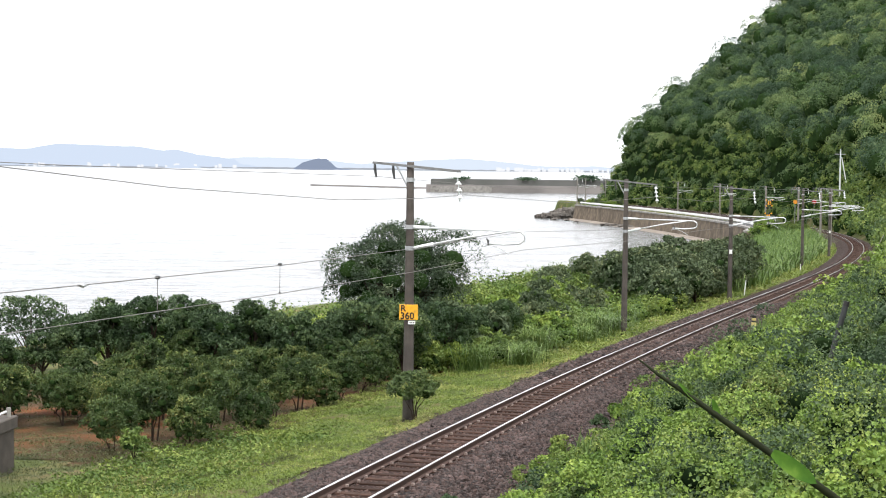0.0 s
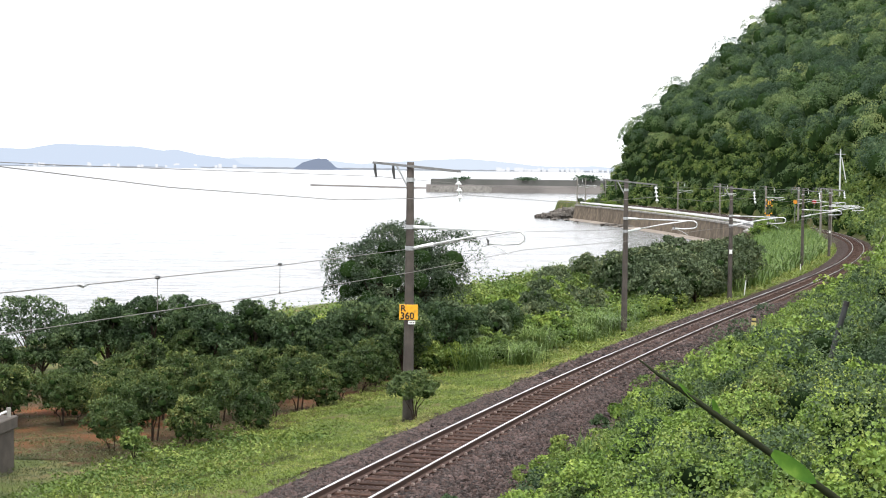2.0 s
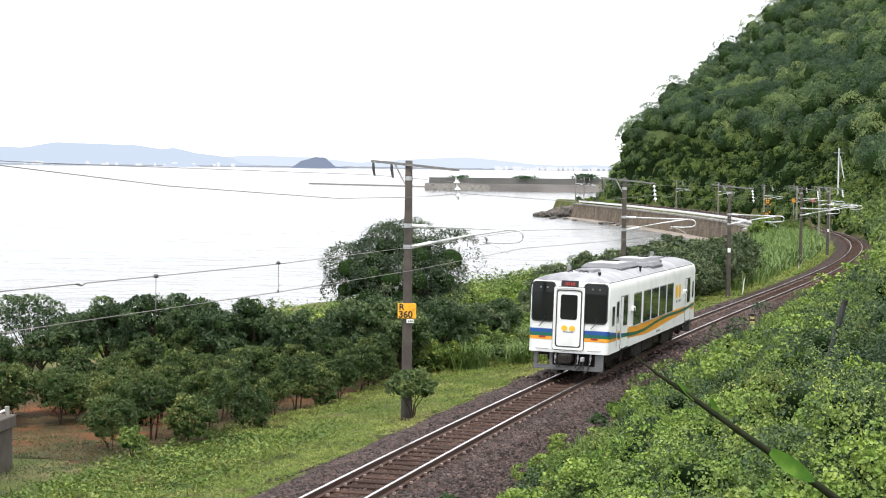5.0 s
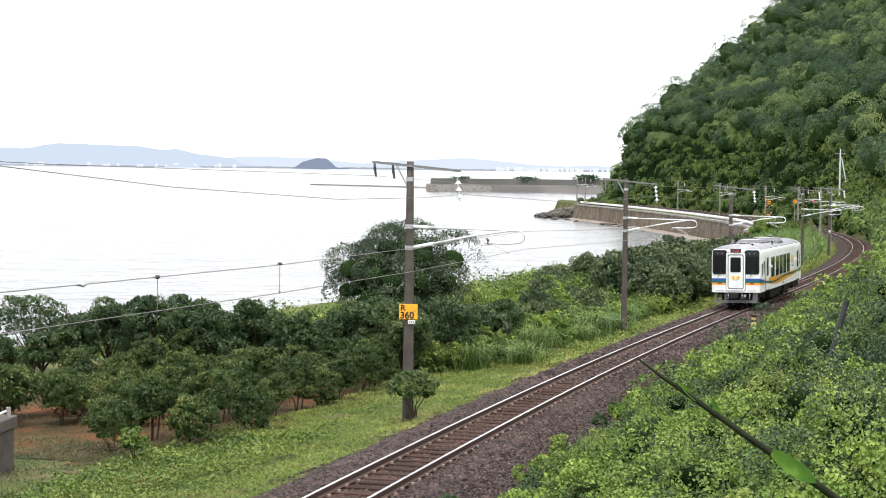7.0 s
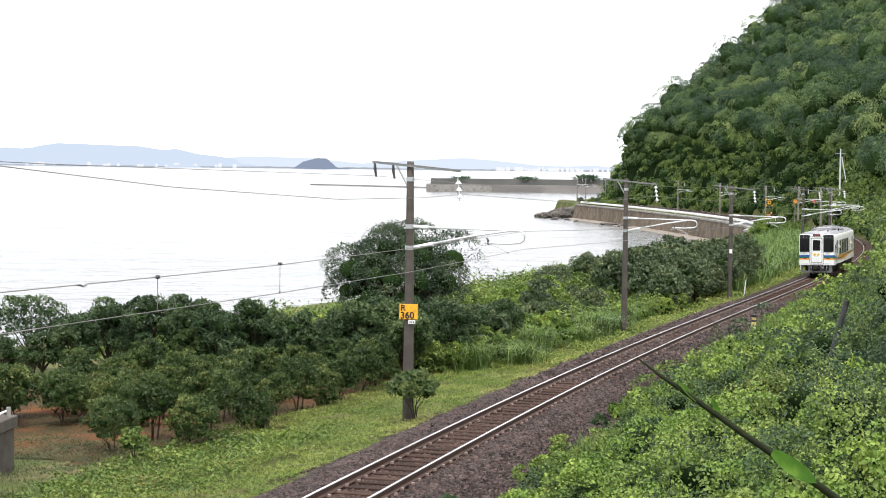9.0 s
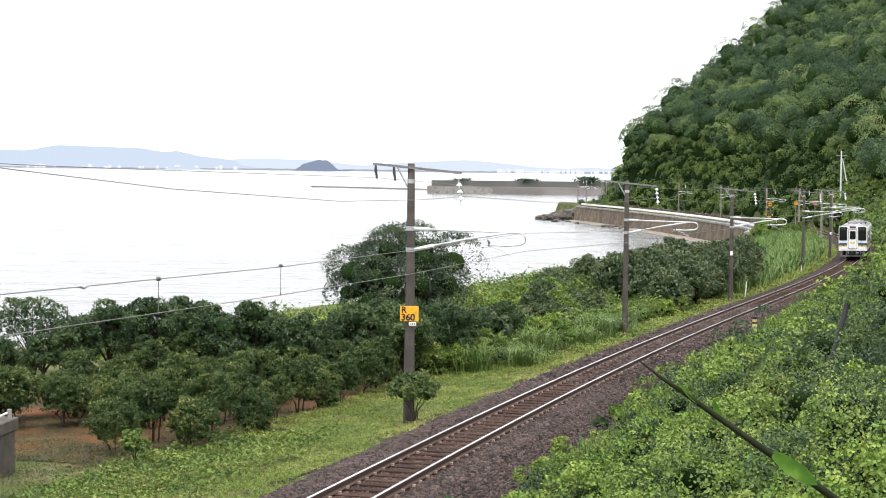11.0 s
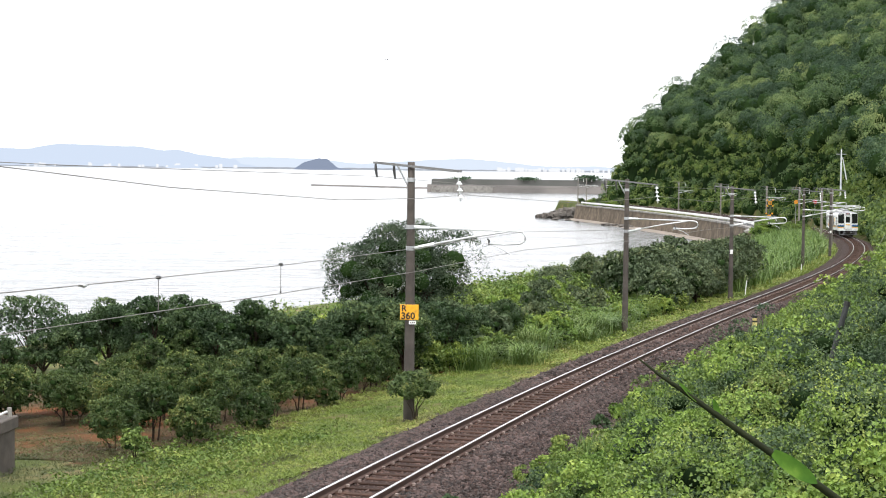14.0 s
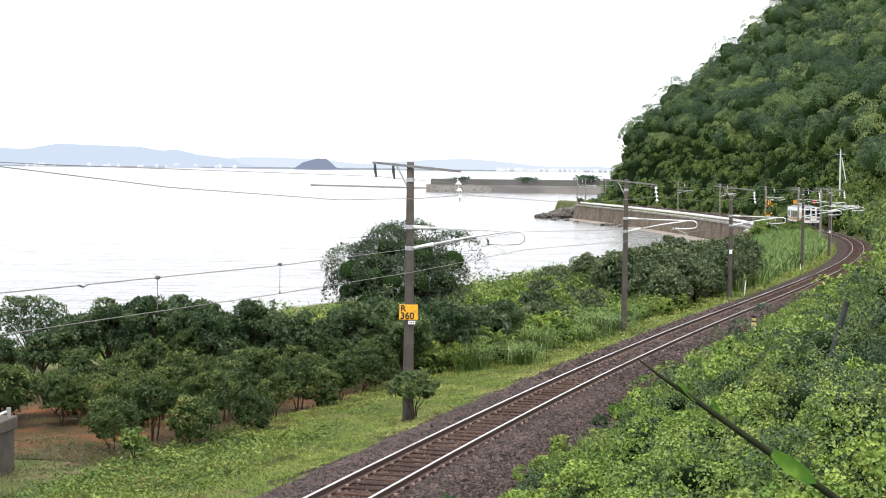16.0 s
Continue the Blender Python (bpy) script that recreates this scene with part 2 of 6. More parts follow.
# ---- mesh helpers ----
def fast_mesh(name, verts, quads, material):
    """A mesh of four-cornered faces from arrays."""
    me = bpy.data.meshes.new(name)
    verts, quads = np.asarray(verts, np.float32).reshape(-1, 3), np.asarray(quads, np.int32).reshape(-1, 4)
    me.vertices.add(len(verts))
    me.vertices.foreach_set("co", verts.ravel())
    me.loops.add(quads.size)
    me.loops.foreach_set("vertex_index", quads.ravel())
    me.polygons.add(len(quads))
    me.polygons.foreach_set("loop_start", np.arange(0, quads.size, 4, dtype=np.int32))
    me.update(calc_edges=True)
    me.validate()
    me.materials.append(material)
    return me


def leaves(P, D, size, width, rng, fold=0.16, nrm=None, tilt=0.45, broad=False):
    """Vertices and faces of leaves that start at P, point along D and face along nrm, more or less."""
    P, D = np.asarray(P, float), np.asarray(D, float)
    up = rng.normal(size=P.shape) * tilt + (np.array([0, 0, 1.0]) if nrm is None else nrm)
    up = up / (np.linalg.norm(up, axis=1, keepdims=True) + 1e-9)
    D = D - up * np.sum(D * up, 1, keepdims=True) * (0.8 if nrm is not None else 0.0)
    D = D / (np.linalg.norm(D, axis=1, keepdims=True) + 1e-9)
    S = np.cross(D, up)
    S /= np.linalg.norm(S, axis=1, keepdims=True) + 1e-9
    N = np.cross(S, D)
    size = np.broadcast_to(np.asarray(size, float).reshape(-1, 1), (len(P), 1))
    T = P + D * size - N * size * fold * 0.6
    if broad:
        a, b = P + D * size * 0.25, P + D * size * 0.68
        w1, w2 = S * size * width * 0.5, S * size * width * 0.40
        V = np.stack([P, a - w1 + N * size * fold, b - w2 + N * size * fold * 0.6, T, b + w2 + N * size * fold * 0.6, a + w1 + N * size * fold], 1).reshape(-1, 3)
        o = np.arange(len(P))[:, None] * 6
        return V, np.stack([o + np.array([0, 1, 2, 3]), o + np.array([0, 3, 4, 5])], 1).reshape(-1, 4)
    mid = P + D * size * 0.45
    L = mid + S * size * width / 2 + N * size * fold
    R = mid - S * size * width / 2 + N * size * fold
    V = np.stack([P, R, T, L], 1).reshape(-1, 3)
    return V, np.arange(len(V)).reshape(-1, 4)


def part(name, bm, material, parent=None, label="", smooth_faces=False):
    me = bpy.data.meshes.new(name)
    bmesh.ops.recalc_face_normals(bm, faces=bm.faces)
    if smooth_faces:
        for f in bm.faces:
            f.smooth = True
    bm.to_mesh(me)
    bm.free()
    me.materials.append(material)
    ob = new(name, me)
    if parent:
        ob.parent = parent
    if label:
        ob["label"] = label
    return ob


def box(bm, x0, x1, y0, y1, z0, z1, bevel=0.0, m=None):
    vs = [bm.verts.new((x, y, z)) for x in (x0, x1) for y in (y0, y1) for z in (z0, z1)]
    fs = [bm.faces.new([vs[i] for i in q]) for q in ((0, 1, 3, 2), (4, 6, 7, 5), (0, 4, 5, 1), (2, 3, 7, 6), (0, 2, 6, 4), (1, 5, 7, 3))]
    if bevel:
        es = list({e for f in fs for e in f.edges})
        r = bmesh.ops.bevel(bm, geom=es, offset=bevel, segments=1, affect="EDGES")
        vs = list({v for v in vs if v.is_valid} | set(r["verts"]))
    if m is not None:
        bmesh.ops.transform(bm, matrix=m, verts=[v for v in vs if v.is_valid])
    return bm


def tube(bm, pts, radii, seg=8, cap=True):
    pts = [Vector(p) for p in pts]
    if not hasattr(radii, "__len__"):
        radii = [radii] * len(pts)
    rings = []
    for i, p in enumerate(pts):
        d = (pts[min(i + 1, len(pts) - 1)] - pts[max(i - 1, 0)]).normalized()
        ref = Vector((0, 0, 1)) if abs(d.z) < 0.9 else Vector((0, 1, 0))
        s = d.cross(ref).normalized()
        n = s.cross(d)
        rings.append([bm.verts.new(p + (s * math.cos(a) + n * math.sin(a)) * radii[i]) for a in (2 * math.pi * k / seg for k in range(seg))])
    for a, b in zip(rings, rings[1:]):
        for k in range(seg):
            bm.faces.new((a[k], a[(k + 1) % seg], b[(k + 1) % seg], b[k]))
    if cap:
        bm.faces.new(rings[0][::-1])
        bm.faces.new(rings[-1])
    return bm


def empty(name, m=None, **tags):
    ob = new(name)
    if m is not None:
        ob.matrix_world = m
    return tagged(ob, **tags)


def grid_sheet(name, us, ys, material, lift=0.0):
    U, Y = np.meshgrid(us, ys)
    P = ground_at(U, Y)
    P[..., 2] += lift
    n, m = Y.shape
    i = np.arange(n * m).reshape(n, m)
    q = np.stack([i[:-1, :-1], i[:-1, 1:], i[1:, 1:], i[1:, :-1]], -1).reshape(-1, 4)
    me = fast_mesh(name, P, q, material)
    me.polygons.foreach_set("use_smooth", [True] * len(me.polygons))
    return new(name, me)


# ---- ground and water ----
US = np.concatenate([np.arange(-75, -28, 2.5), np.arange(-28, -3.4, 0.8), np.arange(-3.4, 3.6, 0.28), np.arange(3.8, 16, 0.6), np.arange(16, 150, 4.0)])
YS = np.concatenate([np.arange(-70, 20, 4.0), np.arange(20, 120, 1.0), np.arange(120, 260, 2.5), np.arange(260, 500, 4.0)])
ground = tagged(grid_sheet("ground", US, YS, M_GROUND), "grassy coastal ground sloping from the wooded hill to the sea", "ground", kind="structure")

bm = bmesh.new()
NX = [-4300, -1500, -400, -100, 0, 100, 400, 1500, 4300]
NY = [-300, 0, 100, 300, 700, 1500, 2600, 4300]
vv = [[bm.verts.new((x, y, SEA)) for x in NX] for y in NY]
for j in range(len(NY) - 1):
    for i in range(len(NX) - 1):
        bm.faces.new((vv[j][i], vv[j][i + 1], vv[j + 1][i + 1], vv[j + 1][i]))
tagged(part("water", bm, M_SEA), "pale grey shallow sea with small ripples under overcast sky", "sea", kind="structure")

# ---- far shore ----
def ridge(name, y, pts, material, label, category, depth=60):
    bm = bmesh.new()
    rows = [[bm.verts.new((x, y + dy, z)) for x, z in pts] for dy in (0, depth)]
    base = [[bm.verts.new((x, y + dy, SEA - 1)) for x, _ in pts] for dy in (-depth, depth * 2)]
    for i in range(len(pts) - 1):
        bm.faces.new((base[0][i], base[0][i + 1], rows[0][i + 1], rows[0][i]))
        bm.faces.new((rows[0][i], rows[0][i + 1], rows[1][i + 1], rows[1][i]))
        bm.faces.new((rows[1][i], rows[1][i + 1], base[1][i + 1], base[1][i]))
    return tagged(part(name, bm, material), label, category, kind="structure")


def rough_line(keys, n, k, seed):
    r = random.Random(seed)
    xs = np.linspace(keys[0][0], keys[-1][0], n)
    zs = np.interp(xs, [a for a, _ in keys], [b for _, b in keys])
    return [(float(x), float(z) + r.uniform(-k, k)) for x, z in zip(xs, zs)]


# aerial haze is put into these glow colours
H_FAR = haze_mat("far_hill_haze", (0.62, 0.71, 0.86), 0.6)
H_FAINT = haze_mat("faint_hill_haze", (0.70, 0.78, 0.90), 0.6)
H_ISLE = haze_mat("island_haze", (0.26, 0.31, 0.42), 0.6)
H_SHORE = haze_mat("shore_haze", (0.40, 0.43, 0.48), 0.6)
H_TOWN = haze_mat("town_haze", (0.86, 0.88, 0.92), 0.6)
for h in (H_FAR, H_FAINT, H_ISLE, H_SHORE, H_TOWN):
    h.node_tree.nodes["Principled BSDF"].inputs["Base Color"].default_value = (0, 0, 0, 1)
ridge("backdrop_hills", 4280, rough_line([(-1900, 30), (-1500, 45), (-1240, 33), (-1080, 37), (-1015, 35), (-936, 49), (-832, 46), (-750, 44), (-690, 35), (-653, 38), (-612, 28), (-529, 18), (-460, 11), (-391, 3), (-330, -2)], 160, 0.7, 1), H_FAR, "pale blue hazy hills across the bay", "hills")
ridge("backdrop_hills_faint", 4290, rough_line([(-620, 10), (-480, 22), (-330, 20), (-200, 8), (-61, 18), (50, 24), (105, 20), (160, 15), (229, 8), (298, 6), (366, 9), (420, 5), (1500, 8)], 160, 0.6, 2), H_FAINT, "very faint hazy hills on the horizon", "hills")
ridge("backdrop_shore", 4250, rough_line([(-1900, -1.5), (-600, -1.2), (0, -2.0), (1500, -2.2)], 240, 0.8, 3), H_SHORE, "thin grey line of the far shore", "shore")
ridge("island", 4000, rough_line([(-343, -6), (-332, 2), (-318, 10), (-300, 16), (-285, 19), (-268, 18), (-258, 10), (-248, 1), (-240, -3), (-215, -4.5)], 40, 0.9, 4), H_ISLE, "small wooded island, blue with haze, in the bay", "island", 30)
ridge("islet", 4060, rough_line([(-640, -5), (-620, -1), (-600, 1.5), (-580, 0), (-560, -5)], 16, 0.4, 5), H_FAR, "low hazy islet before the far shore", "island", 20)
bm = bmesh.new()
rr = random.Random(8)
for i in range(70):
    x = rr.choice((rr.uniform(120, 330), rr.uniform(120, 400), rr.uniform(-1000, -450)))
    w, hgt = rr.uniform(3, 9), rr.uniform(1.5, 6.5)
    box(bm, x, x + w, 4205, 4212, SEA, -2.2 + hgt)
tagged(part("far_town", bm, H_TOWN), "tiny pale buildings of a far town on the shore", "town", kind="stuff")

# ---- causeway across the bay ----
cw = empty("causeway", pose(0, 0, 0), label="long concrete causeway with a green top out in the bay", category="causeway", kind="structure")


def prism(name, rows, material, parent, label=""):
    """A long body through cross-sections of equal length."""
    bm = bmesh.new()
    vs = [[bm.verts.new(p) for p in r] for r in rows]
    for a, b in zip(vs, vs[1:]):
        for k in range(len(a)):
            bm.faces.new((a[k], a[(k + 1) % len(a)], b[(k + 1) % len(a)], b[k]))
    bm.faces.new(vs[0][::-1])
    bm.faces.new(vs[-1])
    return part(name, bm, material, parent, label)


H_CWY = mat("causeway_stone", (0.17, 0.155, 0.145), (0.11, 0.10, 0.096), 0.9, 0.05, bump=0, dirt=(0.085, 0.08, 0.075), dirt_scale=0.05)
H_CWD = mat("causeway_dark", (0.058, 0.056, 0.053), (0.038, 0.041, 0.036), 0.9, 0.08, bump=0)
prism("stone_apron", [[(x, 806, SEA - 1), (x, 808, -2.9), (x, 836, -2.9), (x, 840, SEA - 1)] for x in range(-8, 261, 12)], H_CWY, cw)
prism("upper_wall", [[(x, 812, -3), (x, 815, -0.3 + (x + 8) * 0.002), (x, 830, -0.3), (x, 833, -3)] for x in range(-6, 261, 12)], H_CWD, cw, "dark grassy upper wall")
prism("sand_bar", [[(x, 900 - x * 1.2, SEA - 0.5), (x, 902 - x * 1.2, SEA + 0.8), (x, 912 - x * 1.2, SEA - 0.5)] for x in range(-75, 1, 15)], H_CWY, cw, "low sand bar at the waterline")
prism("pale_wall_end", [[(x, 805, SEA), (x, 805, -3.4), (x, 806.5, -3.4), (x, 806.5, SEA)] for x in (-6, 3, 12, 22)], M_CONC, cw)

# ---- railway track ----
track = empty("track", pose(0, 0, 0), label="single railway track on brown ballast, curving along the shore", category="railway track", kind="structure")


def sweep(name, ys, outline, material, parent, label=""):
    bm = bmesh.new()
    rows = [[bm.verts.new(on_line(y, u, dz)) for u, dz in outline] for y in ys]
    for a, b in zip(rows, rows[1:]):
        for k in range(len(a)):
            bm.faces.new((a[k], a[(k + 1) % len(a)], b[(k + 1) % len(a)], b[k]))
    bm.faces.new(rows[0][::-1])
    bm.faces.new(rows[-1])
    return part(name, bm, material, parent, label)


RY = [float(v) for v in np.arange(-20, 60, 1.5)] + [float(v) for v in np.arange(60, 440, 3.0)]
for c in (-0.585, 0.585):
    sweep("rail", RY, [(c - 0.065, -0.16), (c - 0.06, -0.145), (c - 0.014, -0.12), (c - 0.014, -0.045), (c - 0.034, -0.035), (c - 0.034, -0.003),
                       (c + 0.034, -0.003), (c + 0.034, -0.035), (c + 0.014, -0.045), (c + 0.014, -0.12), (c + 0.06, -0.145), (c + 0.065, -0.16)], M_RAIL, track, "rusty steel rail")
    sweep("rail_head", RY, [(c - 0.032, -0.003), (c - 0.024, 0.004), (c + 0.024, 0.004), (c + 0.032, -0.003)], M_RAILTOP, track, "polished running surface")

bm = bmesh.new()
box(bm, -1.05, 1.05, -0.1, 0.1, -0.3, -0.165, 0.012)
me_sl = bpy.data.meshes.new("sleeper")
bm.to_mesh(me_sl)
bm.free()
me_sl.materials.append(M_SLEEPER)
rs = random.Random(5)
y, k = 28.0, 0
far_sl = bmesh.new()
clips = bmesh.new()
while y < 300:
    h = float(line_turn(y))
    m = Matrix.Translation(on_line(y, rs.uniform(-0.03, 0.03), rs.uniform(-0.012, 0.006))) @ pose(0, 0, 0, 0, 0, -math.degrees(h) + rs.uniform(-0.8, 0.8))
    if k < 280:
        ob = new("sleeper", me_sl)
        ob.parent = track
        ob.matrix_basis = m
        if y < 130:
            for c in (-0.585, 0.585):
                for d in (-0.11, 0.11):
                    box(clips, c + d - 0.028, c + d + 0.028, -0.04, 0.04, -0.165, -0.12, m=m)
    else:
        box(far_sl, -1.05, 1.05, -0.1, 0.1, -0.3, -0.165, m=m)
    y += 0.64 * math.cos(h)
    k += 1
tagged(part("far_sleepers", far_sl, M_SLEEPER, track), kind="stuff")
tagged(part("rail_clips", clips, mat("worn_clip", (0.34, 0.27, 0.24), (0.2, 0.15, 0.13), 0.6, 20, bump=0), track, "pale worn rail fastenings"), kind="stuff")

# ballast: bed and loose stones
bed = [(-2.75, -0.66), (-2.3, -0.5), (-1.5, -0.19), (-1.1, -0.185), (-0.5, -0.2), (0, -0.208), (0.5, -0.2), (1.1, -0.185), (1.5, -0.19), (2.2, -0.46), (2.75, -0.6), (2.6, -0.9), (-2.6, -0.9)]
sweep("ballast_bed", RY, bed, M_BALLAST, track, "bed of brown crushed stone")


def stones(n, y0, y1, u0, u1, size, seed, lift=0.0):
    """Crushed stones, each a skewed block."""
    rng = np.random.default_rng(seed)
    y = rng.uniform(y0, y1, n)
    u = rng.uniform(u0, u1, n)
    z = np.interp(u, [a for a, _ in bed[:11]], [b for _, b in bed[:11]])
    h = line_turn(y)
    C = np.stack([line_x(y) + u * np.cos(h), y - u * np.sin(h), line_z(y) + z + lift], -1)
    cube = np.array([(x, yy, zz) for x in (-1, 1) for yy in (-1, 1) for zz in (-1, 1)], float)
    A = rng.normal(size=(n, 3, 3)) * 0.35 + np.eye(3)
    V = np.einsum("nij,kj->nki", A, cube) * (size * rng.uniform(0.5, 1.2, (n, 1, 1)) / 2) + C[:, None]
    V += rng.normal(size=V.shape) * size * 0.08
    F = np.array([(0, 1, 3, 2), (4, 6, 7, 5), (0, 4, 5, 1), (2, 3, 7, 6), (0, 2, 6, 4), (1, 5, 7, 3)])
    return V.reshape(-1, 3), (F[None] + np.arange(n)[:, None, None] * 8).reshape(-1, 4)


def join(sets):
    off, V, F = 0, [], []
    for v, f in sets:
        V.append(v)
        F.append(f + off)
        off += len(v)
    return np.concatenate(V), np.concatenate(F)


V, F = join([stones(21000, 31, 56, -2.75, -0.7, 0.05, 1), stones(16000, 31, 56, 0.7, 2.75, 0.05, 4), stones(9000, 56, 100, -2.75, 2.75, 0.085, 2), stones(1500, 30, 70, -3.3, -2.5, 0.06, 3, -0.05)])
ob = new("ballast_stones", fast_mesh("ballast_stones", V, F, M_STONE))
ob.parent = track
tagged(ob, "loose brown crushed stones", kind="stuff")
V, F = join([stones(11000, 31, 56, -0.52, 0.52, 0.045, 6, -0.02), stones(3500, 56, 100, -0.5, 0.5, 0.075, 7, -0.02)])
ob = new("rusty_stones", fast_mesh("rusty_stones", V, F, M_RUSTSTONE))
ob.parent = track
tagged(ob, "rust-stained crushed stones between the rails", kind="stuff")

# ---- poles and overhead line ----
def disc_string(parent, x, z, n, r, step, lean=0.0):
    for k in range(n):
        bm = bmesh.new()
        zz, xx = z - k * step, x + lean * k * step
        tube(bm, [(xx, 0, zz), (xx, 0, zz - step * 0.25), (xx, 0, zz - step * 0.45), (xx, 0, zz - step * 0.5)], [r * 0.35, r * 0.55, r, r * 0.9], 12)
        tube(bm, [(xx, 0, zz - step * 0.5), (xx, 0, zz - step)], r * 0.22, 6)
        part("insulator", bm, M_PORC, parent, "white porcelain insulator disc", True)


M_ARM = mat("dull_steel", (0.22, 0.22, 0.22), (0.15, 0.15, 0.15), 0.6, 6.0, metal=0.3, bump=0.05)


def catenary_pole(base, top, turn, r0=0.155, r1=0.1, arm=(-1.1, 1.45), arm_dz=-0.02, tilt=-0.09, reach=3.35, tube_z=1.85, left_hooks=True, discs=4, lean=0.0, pipe=None, shaft=None):
    """A concrete pole with a crossarm and an insulator string on top, and a hinged cantilever that holds the wires."""
    pipe = pipe or M_STEELW
    H = top - base[2]
    pole = empty("catenary_pole", Matrix.Translation(base) @ pose(0, 0, 0, 0, lean, -math.degrees(turn)),
                 label="weathered concrete pole with crossarm and cantilever beside the track", category="utility pole", group="poles of the overhead line")
    bm = bmesh.new()
    tube(bm, [(0, 0, -0.6)] + [(0, 0, H * k / 6) for k in range(7)], [r0] + [r0 + (r1 - r0) * k / 6 for k in range(7)], 14)
    part("shaft", bm, shaft or M_POLE, pole, smooth_faces=True)
    bm = bmesh.new()
    za = H + arm_dz - 0.1
    for s in (-0.05, 0.05):
        box(bm, arm[0], arm[1], s - 0.02 + (0.07 if s > 0 else -0.07), s + 0.02 + (0.07 if s > 0 else -0.07), -0.032, 0.032, 0, Matrix.Translation((0, 0, za)) @ pose(0, 0, 0, 0, -math.degrees(tilt), 0))
    part("crossarm", bm, M_ARM, pole, "grey steel crossarm")
    bm = bmesh.new()
    tube(bm, [(-0.1, 0, za - 0.55), (-0.42, 0, za + 0.03)], 0.025, 6)
    part("brace", bm, M_STEEL, pole)
    if left_hooks:
        for x in (arm[0] + 0.03, arm[0] + 0.58):
            bm = bmesh.new()
            tube(bm, [(x, 0, za + x * tilt), (x + 0.01, 0, za + x * tilt - 0.2), (x + 0.05, 0, za + x * tilt - 0.42)], [0.03, 0.045, 0.03], 8)
            part("hanger", bm, M_DARKST, pole, "dark hanging bracket")
    disc_string(pole, arm[1] - 0.06, za + arm[1] * tilt - 0.08, discs, 0.1, 0.19, 0.12)
    for z in (H - 0.5, tube_z + 3.55, tube_z + 2.95):
        if 0 < z < H:
            bm = bmesh.new()
            rb = r0 + (r1 - r0) * z / H + 0.012
            tube(bm, [(0, 0, z - 0.06), (0, 0, z + 0.06)], rb, 14)
            part("band", bm, M_STEEL, pole, "steel band")
    zt = tube_z + 3.55
    bm = bmesh.new()
    tube(bm, [(0.1, 0, zt), (0.55, 0, zt - 0.015)], 0.05, 8)
    part("rod_insulator", bm, M_PORC, pole, "pale rod insulator", True)
    bm = bmesh.new()
    pts = [(0.5, 0, zt - 0.015), (reach - 0.2, 0, zt - 0.06)] + [(reach - 0.2 + 0.2 * math.sin(a), 0, zt - 0.06 - 0.17 + 0.17 * math.cos(a)) for a in (0.5, 1.0, 1.57, 2.1, 2.7, 3.14)]
    pts += [(reach - 0.6, 0, zt - 0.43), (reach - 1.15, 0, zt - 0.41)]
    tube(bm, pts, 0.028, 8)
    part("top_tube", bm, pipe, pole, "pale bent steel tube", True)
    bm = bmesh.new()
    tube(bm, [(0.12, 0, zt - 0.6), (0.7, 0, zt - 0.47)], 0.055, 8)
    part("rod_insulator", bm, M_PORC, pole, "pale rod insulator", True)
    bm = bmesh.new()
    tube(bm, [(0.65, 0, zt - 0.48), (1.8, 0, zt - 0.24), (reach - 0.5, 0, zt - 0.07)], 0.03, 8)
    part("strut_tube", bm, pipe, pole, "pale sloping steel tube", True)
    bm = bmesh.new()
    tube(bm, [(reach - 1.2, 0, zt - 0.5), (reach - 1.0, 0, zt - 0.45), (reach - 0.7, 0, zt - 0.55), (reach - 0.42, 0, zt - 0.72)], 0.014, 6)
    part("steady_arm", bm, M_STEEL, pole)
    bm = bmesh.new()
    tube(bm, [(reach - 1.1, 0, zt - 0.28), (reach - 1.05, 0, zt - 0.33), (reach - 1.05, 0, zt - 0.45)], [0.02, 0.035, 0.03], 8)
    part("clamp", bm, M_DARKST, pole)
    return pole


POLES = [((-0.94, 49.74, -1.38), 5.9, 0.3, -3.4), ((8.51, 82.28, -1.9), 5.28, 0.3, -3.8), ((17.76, 108.88, -2.3), 4.76, 0.3, -3.1),
         ((31.89, 156.44, -2.85), 4.12, 0.28, -4.0), ((38.9, 177.54, -3.0), 4.03, 0.24, -2.8)]
poles = []
for i, (b, t, h, u) in enumerate(POLES):
    p = catenary_pole(b, t, h, r0=0.16 if i == 0 else 0.15, r1=0.1, tube_z=t - b[2] - 1.83 - 3.55 + (0 if i == 0 else -0.0), lean=0.0 if i else -0.0)
    poles.append(p)
for yy, u in ((201, -3.0), (232, -3.0), (262, -3.2), (297, -3.2), (342, -3.0), (382, -3.0), (462, -3.0), (470, -3.0), (464, 3.0)):
    q = on_line(yy, u, -0.7)
    catenary_pole(tuple(q), q.z + 7.0, float(line_turn(yy)), tube_z=1.6, r0=0.16, r1=0.13, reach=3.2, shaft=M_PALEPOLE)

# plate with the curve's radius on the first pole
plate = empty("curve_radius_sign", pose(-0.95, 49.57, 1.67, 0, 0, -2), label="yellow enamel curve-radius plate with black figures on the pole", category="sign")
bm = bmesh.new()
box(bm, -0.26, 0.26, -0.012, 0.012, -0.215, 0.215, 0.006)
part("plate", bm, M_YELLOW, plate)


